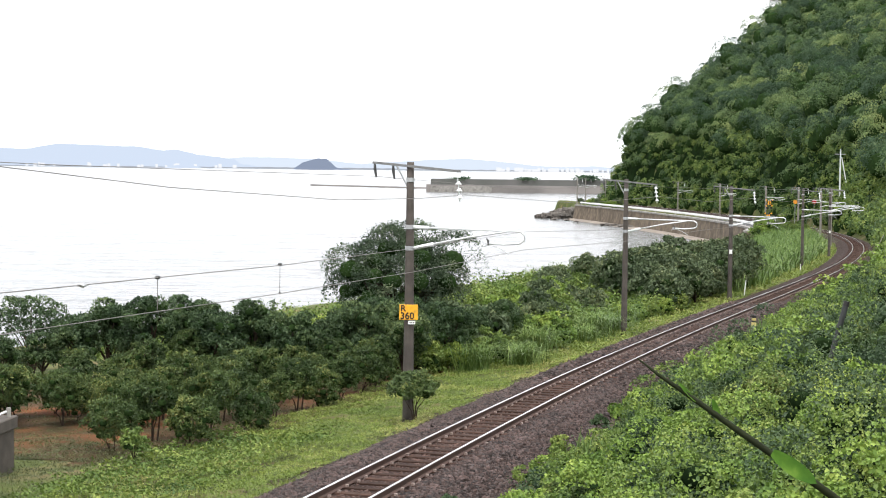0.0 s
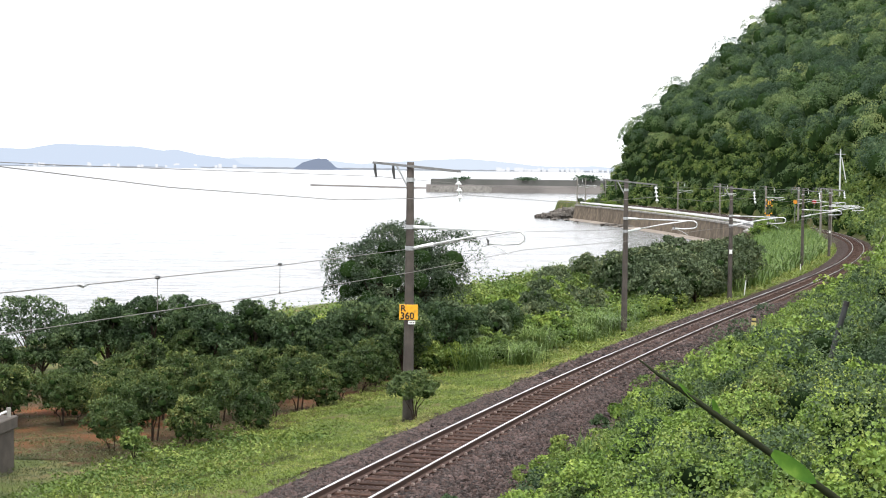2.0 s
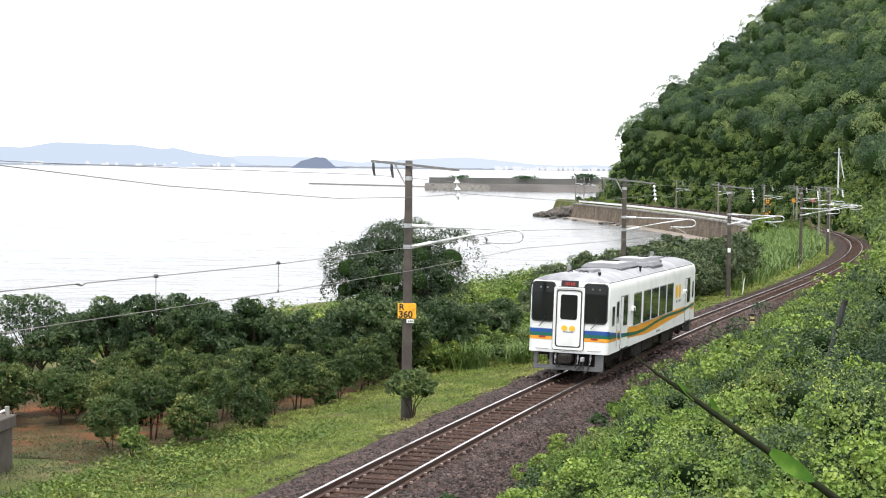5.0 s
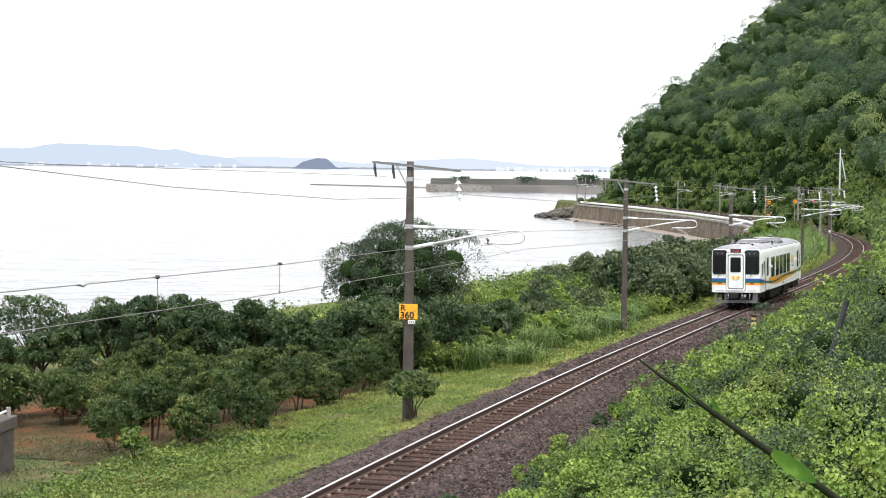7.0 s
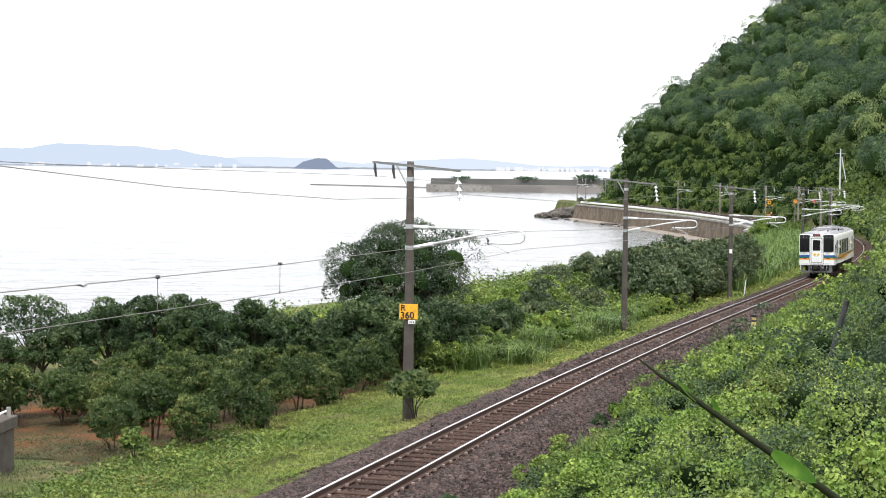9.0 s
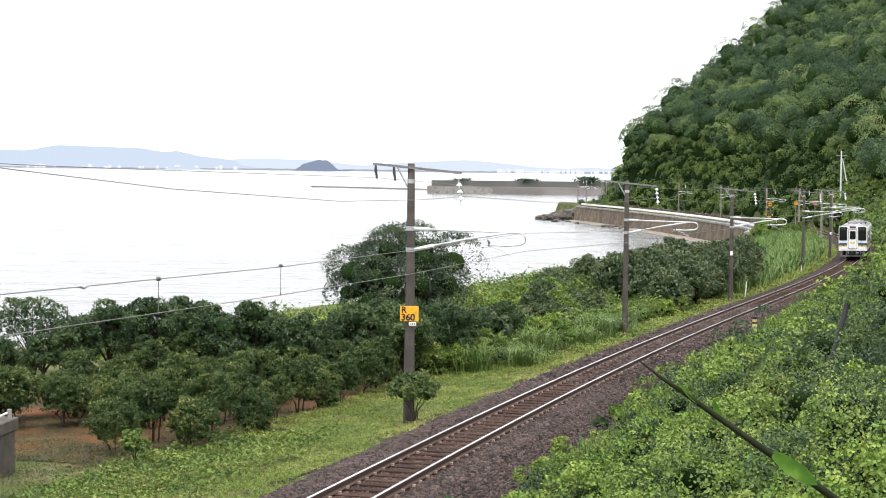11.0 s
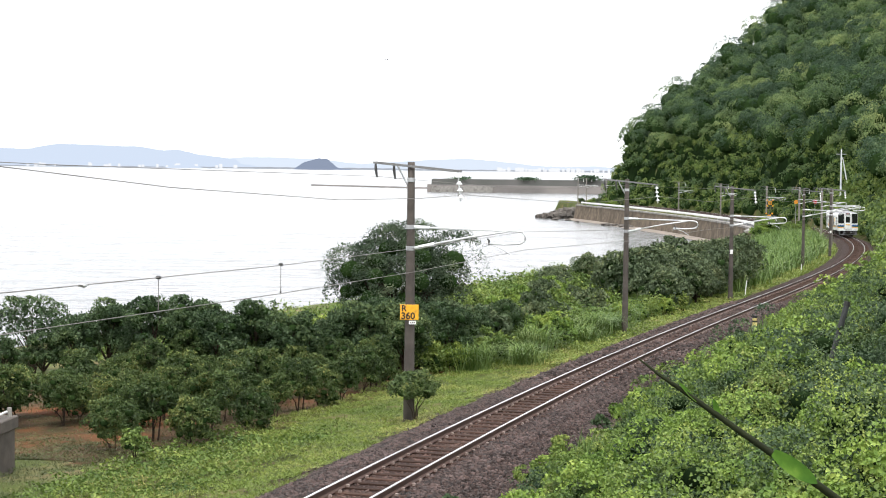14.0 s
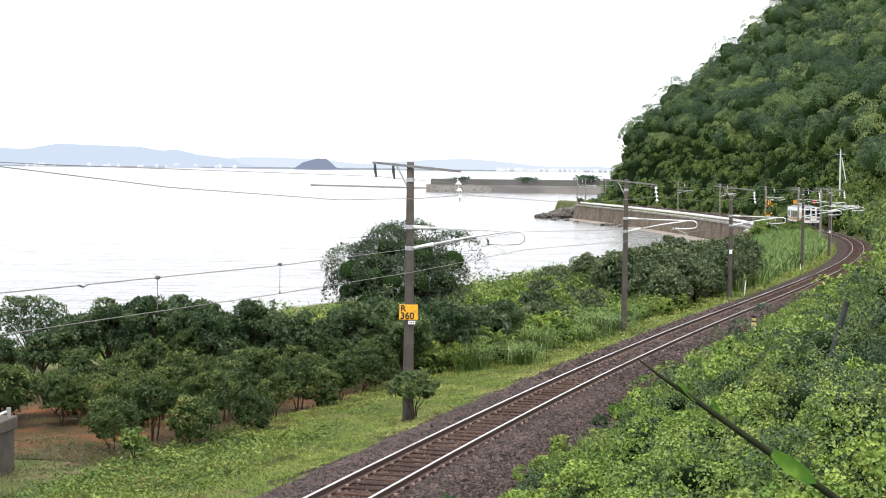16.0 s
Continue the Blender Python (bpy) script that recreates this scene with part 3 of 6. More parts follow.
def lettering(text, size, x, z, y, parent, material, name="lettering"):
    cu = bpy.data.curves.new(name, "FONT")
    cu.body, cu.size, cu.extrude = text, size, 0.002
    cu.offset = size * 0.026
    ob = bpy.data.objects.new(name, cu)
    me = bpy.data.meshes.new_from_object(ob)
    bpy.data.objects.remove(ob)
    me.materials.append(material)
    o = new(name, me)
    o.parent = parent
    o.matrix_basis = Matrix.Translation((x, y, z)) @ pose(0, 0, 0, 90, 0, 0)
    return o


lettering("R", 0.24, -0.225, 0.03, -0.016, plate, M_BLACK)
lettering("360", 0.265, -0.235, -0.19, -0.016, plate, M_BLACK)
bm = bmesh.new()
tube(bm, [(0.02, 0.16, -0.18), (0.02, 0.16, -0.12)], 0.17, 12)
tube(bm, [(0.02, 0.16, 0.1), (0.02, 0.16, 0.16)], 0.168, 12)
part("strap", bm, M_STEEL, plate)
tagp = empty("pole_number_tag", pose(-0.86, 49.56, 1.38, 0, 0, 0), label="small white number tag on the pole", category="tag")
bm = bmesh.new()
box(bm, -0.1, 0.1, -0.008, 0.03, -0.05, 0.05, 0.004)
part("tag_plate", bm, M_WHITE, tagp)
bm = bmesh.new()
for x in (-0.06, -0.01, 0.04):
    box(bm, x, x + 0.03, -0.011, -0.009, -0.02, 0.02)
part("dark_bars", bm, M_DARKST, tagp)
for (b, t, h, u), z in zip(POLES[1:], (0, 2.6, 0, 2.2)):
    if z:
        wt = empty("white_pole_tag", pose(b[0], b[1] - 0.14, b[2] + z + 0.4), label="small white tag on a concrete pole", category="tag")
        bm = bmesh.new()
        box(bm, -0.09, 0.09, -0.02, 0.02, -0.13, 0.13, 0.01)
        part("tag_plate", bm, M_WHITE, wt)


def wire(name, pts, r, label, sag=0.0, seg=5):
    bm = bmesh.new()
    out = []
    for a, b in zip(pts, pts[1:]):
        a, b = Vector(a), Vector(b)
        n = 14
        for k in range(n):
            t = k / n
            p = a.lerp(b, t)
            p.z -= sag * 4 * t * (1 - t)
            out.append(p)
    out.append(Vector(pts[-1]))
    tube(bm, out, r, seg)
    return tagged(part(name, bm, M_WIRE), label, "cable")


CW = [(-8, 4.3), (21, 4.12), (30, 4.09), (38, 4.12), (43, 4.2), (48.6, 4.3), (65, 4.18), (81, 4.3), (107.6, 4.3), (155, 4.3), (176, 4.3), (201, 4.3), (232, 4.3), (262, 4.3), (297, 4.3), (338, 4.3)]
wire("contact_wire", [on_line(y, 0.1, z) for y, z in CW], 0.007, "thin contact wire over the railway track", 0.0)
MW = [(-8, 4.9), (12, 4.66), (21, 4.595), (30, 4.56), (38, 4.62), (48.6, 4.79), (65, 4.58), (81, 4.8), (94, 4.62), (107.6, 4.8), (131, 4.6), (155, 4.8), (176, 4.8), (201, 4.8), (232, 4.8), (262, 4.8), (297, 4.8), (338, 4.8)]
wire("messenger_wire", [on_line(y, 0.05, z) for y, z in MW], 0.0068, "thin messenger wire over the railway track", 0.0)
for d, (a, off) in enumerate(((30.0, 0), (24.95, 0))):
    dr = empty("dropper", Matrix.Translation(on_line(a, 0.05, 4.1)), label="thin dropper with a dark clamp between overhead wires", category="cable clamp", group="droppers")
    bm = bmesh.new()
    tube(bm, [(0, 0, 0.0), (0, 0, 0.46)], 0.006, 5)
    part("hanger_wire", bm, M_WIRE, dr)
    bm = bmesh.new()
    tube(bm, [(-0.03, 0, 0.46), (-0.015, 0, 0.48), (0.015, 0, 0.48), (0.03, 0, 0.46)], [0.015, 0.03, 0.03, 0.015], 8)
    part("clamp", bm, M_DARKST, dr)
    bm = bmesh.new()
    box(bm, -0.012, 0.012, -0.012, 0.012, -0.03, 0.02)
    part("lower_clamp", bm, M_DARKST, dr)
clampw = empty("wire_joint", Matrix.Translation(on_line(22.55, 0.05, 4.582)), label="grey splice clamp on the overhead wire", category="cable clamp")
bm = bmesh.new()
tube(bm, [(-0.06, -0.05, 0), (-0.03, 0, 0.012), (0.03, 0, -0.006), (0.06, 0.05, 0)], [0.008, 0.026, 0.026, 0.008], 8)
part("clamp", bm, M_STEEL, clampw)
FW = [(-12, 8.6), (10, 7.0), (24.5, 6.11), (30.3, 5.86), (39.5, 5.64), (46, 5.68), (50.3, 5.78), (66, 5.5), (81.5, 5.8), (95, 5.55), (108, 5.75), (132, 5.4), (155.6, 5.7), (176.8, 5.7), (201, 5.5), (232, 5.5), (262, 5.5), (297, 5.5)]
wire("feeder_wire", [on_line(y, -2.1, z) for y, z in FW], 0.008, "feeder cable hanging from the pole crossarms", 0.0)
wire("upper_feeder_wire", [on_line(y, -4.3, z) for y, z in ((-12, 6.7), (12, 6.3), (30, 6.23), (48.7, 6.27), (66, 6.0), (82, 6.3), (109, 6.3), (156, 6.3))], 0.007, "thin cable along the pole tops", 0.0)

# ---- line-side things ----
def post_thing(name, base, segs, label, category):
    """A post from stacked pieces: (part name, bottom, top, radius, material)."""
    t = empty(name, Matrix.Translation(base), label=label, category=category)
    for pn, z0, z1, r, mt in segs:
        bm = bmesh.new()
        tube(bm, [(0, 0, z0), (0, 0, z0 + (z1 - z0) * 0.08), (0, 0, z1 - (z1 - z0) * 0.08), (0, 0, z1)], [r * 0.9, r, r, r * 0.85], 10)
        part(pn, bm, mt, t)
    return t


M_DULLY = mat("dull_yellow", (0.62, 0.5, 0.2), (0.5, 0.4, 0.16), 0.6, 20, bump=0)
post_thing("marker_post", (13.82, 77.96, -1.75), [("post", 0, 0.62, 0.1, M_CONC), ("yellow_band", 0.62, 0.78, 0.11, M_DULLY), ("black_band", 0.78, 0.86, 0.11, M_BLACK), ("yellow_band", 0.86, 0.98, 0.1, M_DULLY), ("cap", 0.98, 1.1, 0.11, M_BLACK)], "short grey marker post with black and yellow bands", "marker post")
stub = empty("leaning_pipe", pose(10.02, 45.0, 1.2, 0, 14.5, 0), label="dark leaning pipe sticking out of the vines", category="pipe")
bm = bmesh.new()
tube(bm, [(0, 0, -0.3), (0, 0, 0.4), (0, 0, 1.18), (0, 0, 1.27)], [0.075, 0.075, 0.075, 0.075], 12)
part("shaft", bm, mat("dark_pipe", (0.03, 0.033, 0.033), (0.02, 0.022, 0.022), 0.7, 8, bump=0.1), stub)
bm = bmesh.new()
tube(bm, [(0, 0, 1.18), (0, 0, 1.3)], 0.085, 12)
part("collar", bm, M_BLACK, stub)
for b, hgt, ln in (((on_line(113, -2.9, -0.75)), 1.2, 6), ((on_line(139, 3.0, -0.55)), 1.15, 7), ((on_line(147, -3.2, -0.7)), 0.8, 3)):
    st = empty("white_stake", Matrix.Translation(b) @ pose(0, 0, 0, 0, ln, 0), label="thin pale stake beside the track", category="stake", group="stakes along the track")
    bm = bmesh.new()
    tube(bm, [(0, 0, -0.2), (0, 0, hgt * 0.9), (0, 0, hgt)], [0.035, 0.035, 0.02], 8)
    part("stick", bm, M_WHITE, st)
wire("guy_wire", [(38.5, 154, 0.2), (34.6, 143, -1.6)], 0.02, "pale guy wire running down to the bank", 0.0)

blk = empty("concrete_pier", pose(-10.9, 41.75, -1.75, 0, 0, -6), label="grey concrete pier with a pale pipe rail at the orchard's edge", category="concrete block")
bm = bmesh.new()
box(bm, -0.75, 0.55, -0.5, 0.6, -0.2, 1.12, 0.03)
part("pier", bm, M_POLE, blk)
bm = bmesh.new()
box(bm, -0.8, 0.62, -0.57, 0.66, 1.12, 1.42, 0.025)
part("cap", bm, M_POLE, blk)
for x, y2 in ((0.5, 0.35), (-0.5, 0.35)):
    bm = bmesh.new()
    tube(bm, [(x, y2, 1.4), (x, y2, 1.64)], 0.06, 10)
    part("post", bm, M_CONC, blk)
bm = bmesh.new()
tube(bm, [(-0.8, -0.4, 1.5), (0.2, -0.42, 1.5), (0.4, -0.1, 1.52), (0.45, 0.3, 1.55)], 0.03, 8)
part("pipe_rail", bm, M_STEELW, blk, "pale bent pipe rail")

# ---- sea wall, road, rocks ----
sw = empty("sea_wall", pose(0, 0, 0), label="long brown stone sea wall along the shore road", category="sea wall", kind="structure")
WALLY = [float(v) for v in np.arange(244, 412, 4)]


def shore_v(y):
    return float(np.interp(y, SHORE_Y, SHORE_V))


def along_shore(y, off, z):
    q = on_line(y, -(shore_v(y) - off), 0)
    return (q.x, q.y, z)


prism("stone_face", [[along_shore(y, -0.9, SEA - 1.5), along_shore(y, 0.0, -3.0), along_shore(y, 0.9, -3.0), along_shore(y, 1.4, SEA - 1.5)] for y in WALLY], M_WALL, sw, "brown weathered stone face")
prism("coping", [[along_shore(y, -0.12, -3.0), along_shore(y, -0.12, -2.72), along_shore(y, 0.75, -2.72), along_shore(y, 0.75, -3.0)] for y in WALLY], M_CONC, sw, "concrete coping")
prism("footing", [[along_shore(y, -3.0, SEA - 1.5), along_shore(y, -2.7, SEA + 0.06), along_shore(y, -0.7, SEA + 0.3), along_shore(y, -0.6, SEA - 1.5)] for y in WALLY if y < 420], M_SAND, sw, "pale sloping footing at the beach")
prism("road", [[along_shore(y, 1.1, -3.9), along_shore(y, 1.1, -3.3), along_shore(y, 6.5, -3.3), along_shore(y, 6.5, -3.9)] for y in [float(v) for v in np.arange(262, 412, 6)]], M_ASPH, None)
tagged(bpy.data.objects["road"], "narrow asphalt shore road behind the sea wall", "road", kind="structure")
gr = empty("guard_rail", pose(0, 0, 0), label="white guard rail along the shore road", category="guard rail")
GY = [float(v) for v in np.arange(256, 412, 4)]
prism("rail_beam", [[along_shore(y, 1.25, -2.5), along_shore(y, 1.22, -2.35), along_shore(y, 1.25, -2.1), along_shore(y, 1.33, -2.1), along_shore(y, 1.33, -2.5)] for y in GY], M_WHITE, gr)
for y in GY[::2]:
    a = along_shore(y, 1.42, -3.4)
    bm = bmesh.new()
    tube(bm, [a, (a[0], a[1], -2.15)], 0.05, 6)
    part("post", bm, M_STEEL, gr)
rk = random.Random(11)


def rock(x, y, z, r, sq=0.7):
    bm = bmesh.new()
    bmesh.ops.create_icosphere(bm, subdivisions=3, radius=r)
    s = Vector((rk.uniform(-9, 9), rk.uniform(-9, 9), rk.uniform(-9, 9)))
    for v in bm.verts:
        d = v.co.normalized()
        k = 1 + 0.5 * noise.noise(d * 1.4 + s) + 0.4 * noise.noise(d * 3.1 + s)
        v.co = Vector((d.x * 1.25, d.y, d.z * sq)) * r * k
    ob = part("rock", bm, M_ROCK)
    ob.location = (x, y, z)
    return tagged(ob, "dark rough shore rock standing in the water", "rock", "rocks on the shore")


for k in range(15):
    rock(31.0 - k * 0.62 + rk.uniform(-0.4, 0.4), 416 + rk.uniform(-6, 8), SEA + 0.3, max(0.4, 2.2 - 0.12 * k) * rk.uniform(0.75, 1.1), 0.95)
for x, y, r in ((33.7, 365, 0.9), (35.2, 362, 0.7), (36.6, 356, 1.1), (37.6, 353, 0.8), (32.8, 392, 0.6), (27.8, 396, 0.55), (24.9, 398, 0.6), (29, 385, 0.5), (42.2, 334, 0.5), (40.2, 346, 0.6), (44.3, 318, 0.7), (22.5, 420, 0.5)):
    rock(x, y, SEA + 0.05, r, 0.55)

# crossing signals by the road
def crossing_signal(base, h):
    s = empty("crossing_signal", Matrix.Translation(base), label="level-crossing signal with yellow and black crossed boards", category="signal")
    bm = bmesh.new()
    tube(bm, [(0, 0, 0), (0, 0, h)], 0.07, 8)
    part("post", bm, M_DARKST, s)
    for a in (45, -45):
        bm = bmesh.new()
        box(bm, -0.75, 0.75, -0.03, 0.03, -0.12, 0.12, 0, Matrix.Translation((0, -0.1 + a * 0.0008, h - 0.5)) @ pose(0, 0, 0, 0, a, 0))
        b = part("crossed_board", bm, M_YELLOW, s)
        for k in (-0.45, 0.0, 0.45):
            bm = bmesh.new()
            box(bm, k - 0.1, k + 0.1, -0.036, 0.036, -0.122, 0.122, 0, Matrix.Translation((0, -0.1 + a * 0.0008, h - 0.5)) @ pose(0, 0, 0, 0, a, 0))
            part("black_stripe", bm, M_BLACK, b)
    for x in (-0.3, 0.3):
        bm = bmesh.new()
        tube(bm, [(x, -0.18, h - 1.3), (x, -0.05, h - 1.3)], 0.18, 12)
        part("lamp_hood", bm, M_BLACK, s)
    return s


crossing_signal((52.6, 285, -4.0), 4.9)
crossing_signal((49.9, 271, -4.0), 3.1)
for x, y, z, c in ((57.0, 286, 0.9, (0.75, 0.3, 0.02)), (60.5, 288, 0.95, (0.5, 0.03, 0.03))):
    sg = empty("round_road_sign", pose(x, y, -4.0), label="small round coloured road sign on a thin post", category="road sign")
    bm = bmesh.new()
    tube(bm, [(0, 0, 0), (0, 0, z + 4)], 0.04, 6)
    part("post", bm, M_STEEL, sg)
    bm = bmesh.new()
    tube(bm, [(0, -0.09, z + 3.7), (0, -0.05, z + 3.7)], 0.33, 16)
    part("disc", bm, mat("sign_paint", c, None, 0.5, 3, bump=0), sg)
barn = empty("white_cabinet", pose(53.6, 290, -4.0, 0, 0, 12), label="small pale trackside cabinet near the crossing", category="cabinet")
bm = bmesh.new()
box(bm, -0.9, 0.9, -0.6, 0.6, 0, 1.9, 0.03)
part("body", bm, M_WHITE, barn)
bm = bmesh.new()
box(bm, -1.0, 1.0, -0.7, 0.7, 1.9, 2.02, 0.02)
part("roof", bm, M_STEEL, barn)
up = empty("utility_pole", pose(60.6, 270, 2.6), label="pale utility pole with a short crossarm on the hillside", category="utility pole")
bm = bmesh.new()
tube(bm, [(0, 0, -4.5), (0, 0, 6.4)], [0.16, 0.1], 10)
part("shaft", bm, M_STEELW, up)
bm = bmesh.new()
tube(bm, [(1.2, 0, 0), (0.2, 0, 5.2)], [0.1, 0.08], 8)
part("stay_post", bm, M_STEELW, up)
bm = bmesh.new()
box(bm, -0.8, 0.8, -0.05, 0.05, 5.6, 5.72)
part("crossarm", bm, M_STEEL, up)

# ---- plants ----
def unit(rng, n):
    d = rng.normal(size=(n, 3))
    return d / np.linalg.norm(d, axis=1, keepdims=True)


def clusters(rng, C, R, lump, per, size, width, low=-0.15, rl=(0.3, 0.44), reach=0.74, squash=1.0, tilt=0.32, grow=(0, 0, 0.2), toward=0.0, broad=False):
    """Masses of foliage at C: each a dome of smaller lumps whose leaves face outwards."""
    C, R = np.asarray(C, float), np.asarray(R, float)
    i = np.repeat(np.arange(len(C)), lump)
    d = unit(rng, len(i))
    d[:, 2] = np.where(d[:, 2] < low, -d[:, 2], d[:, 2])
    d[:, 1] = np.where(rng.random(len(i)) < toward, -np.abs(d[:, 1]), d[:, 1])
    c2 = C[i] + d * R[i][:, None] * reach * np.array([1, 1, squash])
    r2 = R[i] * rng.uniform(*rl, len(i))
    j = np.repeat(np.arange(len(i)), per)
    o = unit(rng, len(j)) + d[j] * 0.7 + np.array(grow)
    o /= np.linalg.norm(o, axis=1, keepdims=True)
    P = c2[j] + o * r2[j][:, None] * rng.uniform(0.8, 1.05, (len(j), 1))
    D = rng.normal(size=o.shape) + o * 0.5 + np.array(grow)
    return leaves(P, D, size * rng.uniform(0.6, 1.3, len(j)), width, rng, nrm=o, tilt=tilt, broad=broad)


g3 = np.linspace(-1, 1, 3)
BALL_V, BALL_F = [], []
for axis in range(3):
    for side in (-1, 1):
        o3 = len(BALL_V)
        for a3 in g3:
            for b3 in g3:
                p3 = np.insert(np.array([a3, b3]), axis, side)
                BALL_V.append(p3 / np.linalg.norm(p3))
        BALL_F += [(o3 + k, o3 + k + 1, o3 + k + 4, o3 + k + 3) for k in (0, 1, 3, 4)]
BALL_V, BALL_F = np.array(BALL_V), np.array(BALL_F)


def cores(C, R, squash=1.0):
    """Dark balls added inside foliage masses, putting shade into the gaps between leaves."""
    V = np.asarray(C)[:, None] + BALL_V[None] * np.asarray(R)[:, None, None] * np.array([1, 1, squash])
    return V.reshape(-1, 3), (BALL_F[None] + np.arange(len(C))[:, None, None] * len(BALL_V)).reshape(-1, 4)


def tree(name, seed, height, radius, squash, trunk_h, trunk_r, lobes, lumps_n, per, size, material, label, category, width=0.5, bottom=-0.45, limbs=7, group="", stems=1, lobe_r=0.4, grow=(0, 0, 0.25), tilt=0.4, solid=0.45):
    """A tapered trunk or several stems, limbs to every mass of the crown, and masses of leaves with gaps between."""
    rng = np.random.default_rng(seed)
    t = empty(name, pose(0, 0, 0), label=label, category=category, group=group)
    d = unit(rng, lobes * 6)
    d = d[d[:, 2] > bottom]
    pick = [0]
    while len(pick) < min(lobes, len(d)):
        far = np.min(np.linalg.norm(d[:, None] - d[pick][None], axis=2), axis=1) + rng.uniform(0, 0.25, len(d))
        pick.append(int(np.argmax(far)))
    d = d[pick]
    C = d * radius * rng.uniform(0.5, 0.72, (len(d), 1)) * np.array([1, 1, squash])
    R = radius * lobe_r * rng.uniform(0.72, 1.15, len(d))
    cz = height - radius * (0.6 * squash + lobe_r * 0.95)
    C = C + np.array([0, 0, cz])
    V, F = clusters(rng, C, R, lumps_n, per, size, width, low=-0.5, rl=(0.34, 0.5), reach=0.7, squash=0.85, tilt=tilt, grow=grow)
    bm = bmesh.new()
    r = random.Random(seed)
    bend = [(r.uniform(-0.05, 0.05) * height * k, r.uniform(-0.05, 0.05) * height * k) for k in (0, 0.3, 0.6, 1)]
    if stems == 1:
        tz = max(cz, trunk_h)
        tube(bm, [(bend[k][0], bend[k][1], -0.3 + (tz + 0.3) * k / 3) for k in range(4)], [trunk_r * 1.35, trunk_r, trunk_r * 0.85, trunk_r * 0.5], 8)
    for i in range(max(limbs, stems)):
        c = C[int(i * len(C) / max(limbs, stems))]
        b = Vector((float(c[0]), float(c[1]), float(c[2])))
        if stems > 1:
            a = Vector((r.uniform(-0.08, 0.08), r.uniform(-0.08, 0.08), -0.15))
            mid = Vector((b.x * 0.3 + r.uniform(-0.08, 0.08), b.y * 0.3 + r.uniform(-0.08, 0.08), b.z * 0.5))
        else:
            a = Vector((bend[1][0], bend[1][1], trunk_h * r.uniform(0.45, 0.95)))
            mid = a.lerp(b, 0.5) + Vector((r.uniform(-0.1, 0.1), r.uniform(-0.1, 0.1), 0.06)) * radius
        tube(bm, [a, mid, b], [trunk_r * 0.7, trunk_r * 0.42, trunk_r * 0.12], 6)
    part("trunk", bm, M_BARK, t, "brown branching trunk")
    o = new("crown", fast_mesh("crown", V, F, material))
    o.parent = t
    # dark balls added inside the crown put shade between its leaves
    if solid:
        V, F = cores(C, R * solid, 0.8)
        o = new("inner_foliage", fast_mesh("inner_foliage", V, F, M_CROWNSHADE))
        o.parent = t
    return t


def plant(proto, x, y, z, s, rot, used):
    m = pose(x, y, z, 0, 0, rot)
    if not used:
        proto.matrix_basis = m
        ob = proto
    else:
        ob = copy_thing(proto, m)
    ob.scale = (s, s, s * 1.0)
    return ob


def gz(x, y):
    """Ground height under a point of the plan."""
    yy = y
    for _ in range(4):
        h = float(line_turn(yy))
        u = (x - float(line_x(yy))) * math.cos(h) - (y - yy) * math.sin(h)
        yy = y + u * math.sin(h)
    h = float(line_turn(yy))
    u = (x - float(line_x(yy))) / math.cos(h)
    return float(line_z(yy) + profile(u, yy))


def grove(protos, spots, seed):
    r = random.Random(seed)
    used = set()
    for x, y, s in spots:
        i = r.randrange(len(protos))
        plant(protos[i], x, y, gz(x, y) - 0.05, s, r.uniform(0, 360), i in used)
        used.add(i)
    for i, p in enumerate(protos):
        if i not in used:
            plant(p, spots[0][0] + 0.8 * i, spots[0][1] + 2.0, gz(spots[0][0], spots[0][1] + 2.0), 0.8, 0, False)


# bare orchard soil
us, ys = np.arange(-19, -5.2, 0.5), np.arange(39, 66, 0.7)
soil = grid_sheet("orchard_soil", us, ys, M_SOIL, 0.03)
bm = bmesh.new()
bm.from_mesh(soil.data)
cut = []
for f in bm.faces:
    c = f.calc_center_median()
    lim = -6.4 - 0.9 * noise.noise(Vector((c.y * 0.3, 0, 5))) - max(0, 46 - c.y) * 0.25
    u = (c.x - float(line_x(c.y))) * 0.96
    if u > lim or c.y < 43.6 + noise.noise(Vector((c.x * 0.5, 3, 1))) * 1.2:
        cut.append(f)
bmesh.ops.delete(bm, geom=cut, context="FACES")
bm.to_mesh(soil.data)
bm.free()
tagged(soil, "bare reddish-brown soil under the orchard trees", "soil", kind="structure")

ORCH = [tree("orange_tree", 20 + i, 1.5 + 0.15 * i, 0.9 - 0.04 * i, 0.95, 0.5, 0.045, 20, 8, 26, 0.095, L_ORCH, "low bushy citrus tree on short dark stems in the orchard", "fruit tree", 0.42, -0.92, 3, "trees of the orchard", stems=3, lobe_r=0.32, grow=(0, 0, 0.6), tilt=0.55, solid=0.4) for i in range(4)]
r = random.Random(3)
spots = []
for row, u in enumerate((-7.4, -9.1, -11.0, -12.9, -14.9)):
    y = 42.0 + (row % 2) * 0.5
    while y < 63:
        if not (u > -8 and y < 43.0) and not (u < -10 and y < 46.2):
            q = on_line(y + r.uniform(-0.3, 0.3), u + r.uniform(-0.3, 0.3))
            spots.append((q.x, q.y, r.uniform(0.7, 1.08)))
        y += r.uniform(1.35, 2.1)
spots += [(-12.3, 49.9, 1.0), (-10.9, 50.4, 0.9), (-9.5, 50.9, 1.0), (-12.7, 52.2, 1.05), (-11.2, 52.8, 0.95), (-13.4, 51.0, 1.0), (-8.3, 50.2, 0.85)]
grove(ORCH, spots, 4)

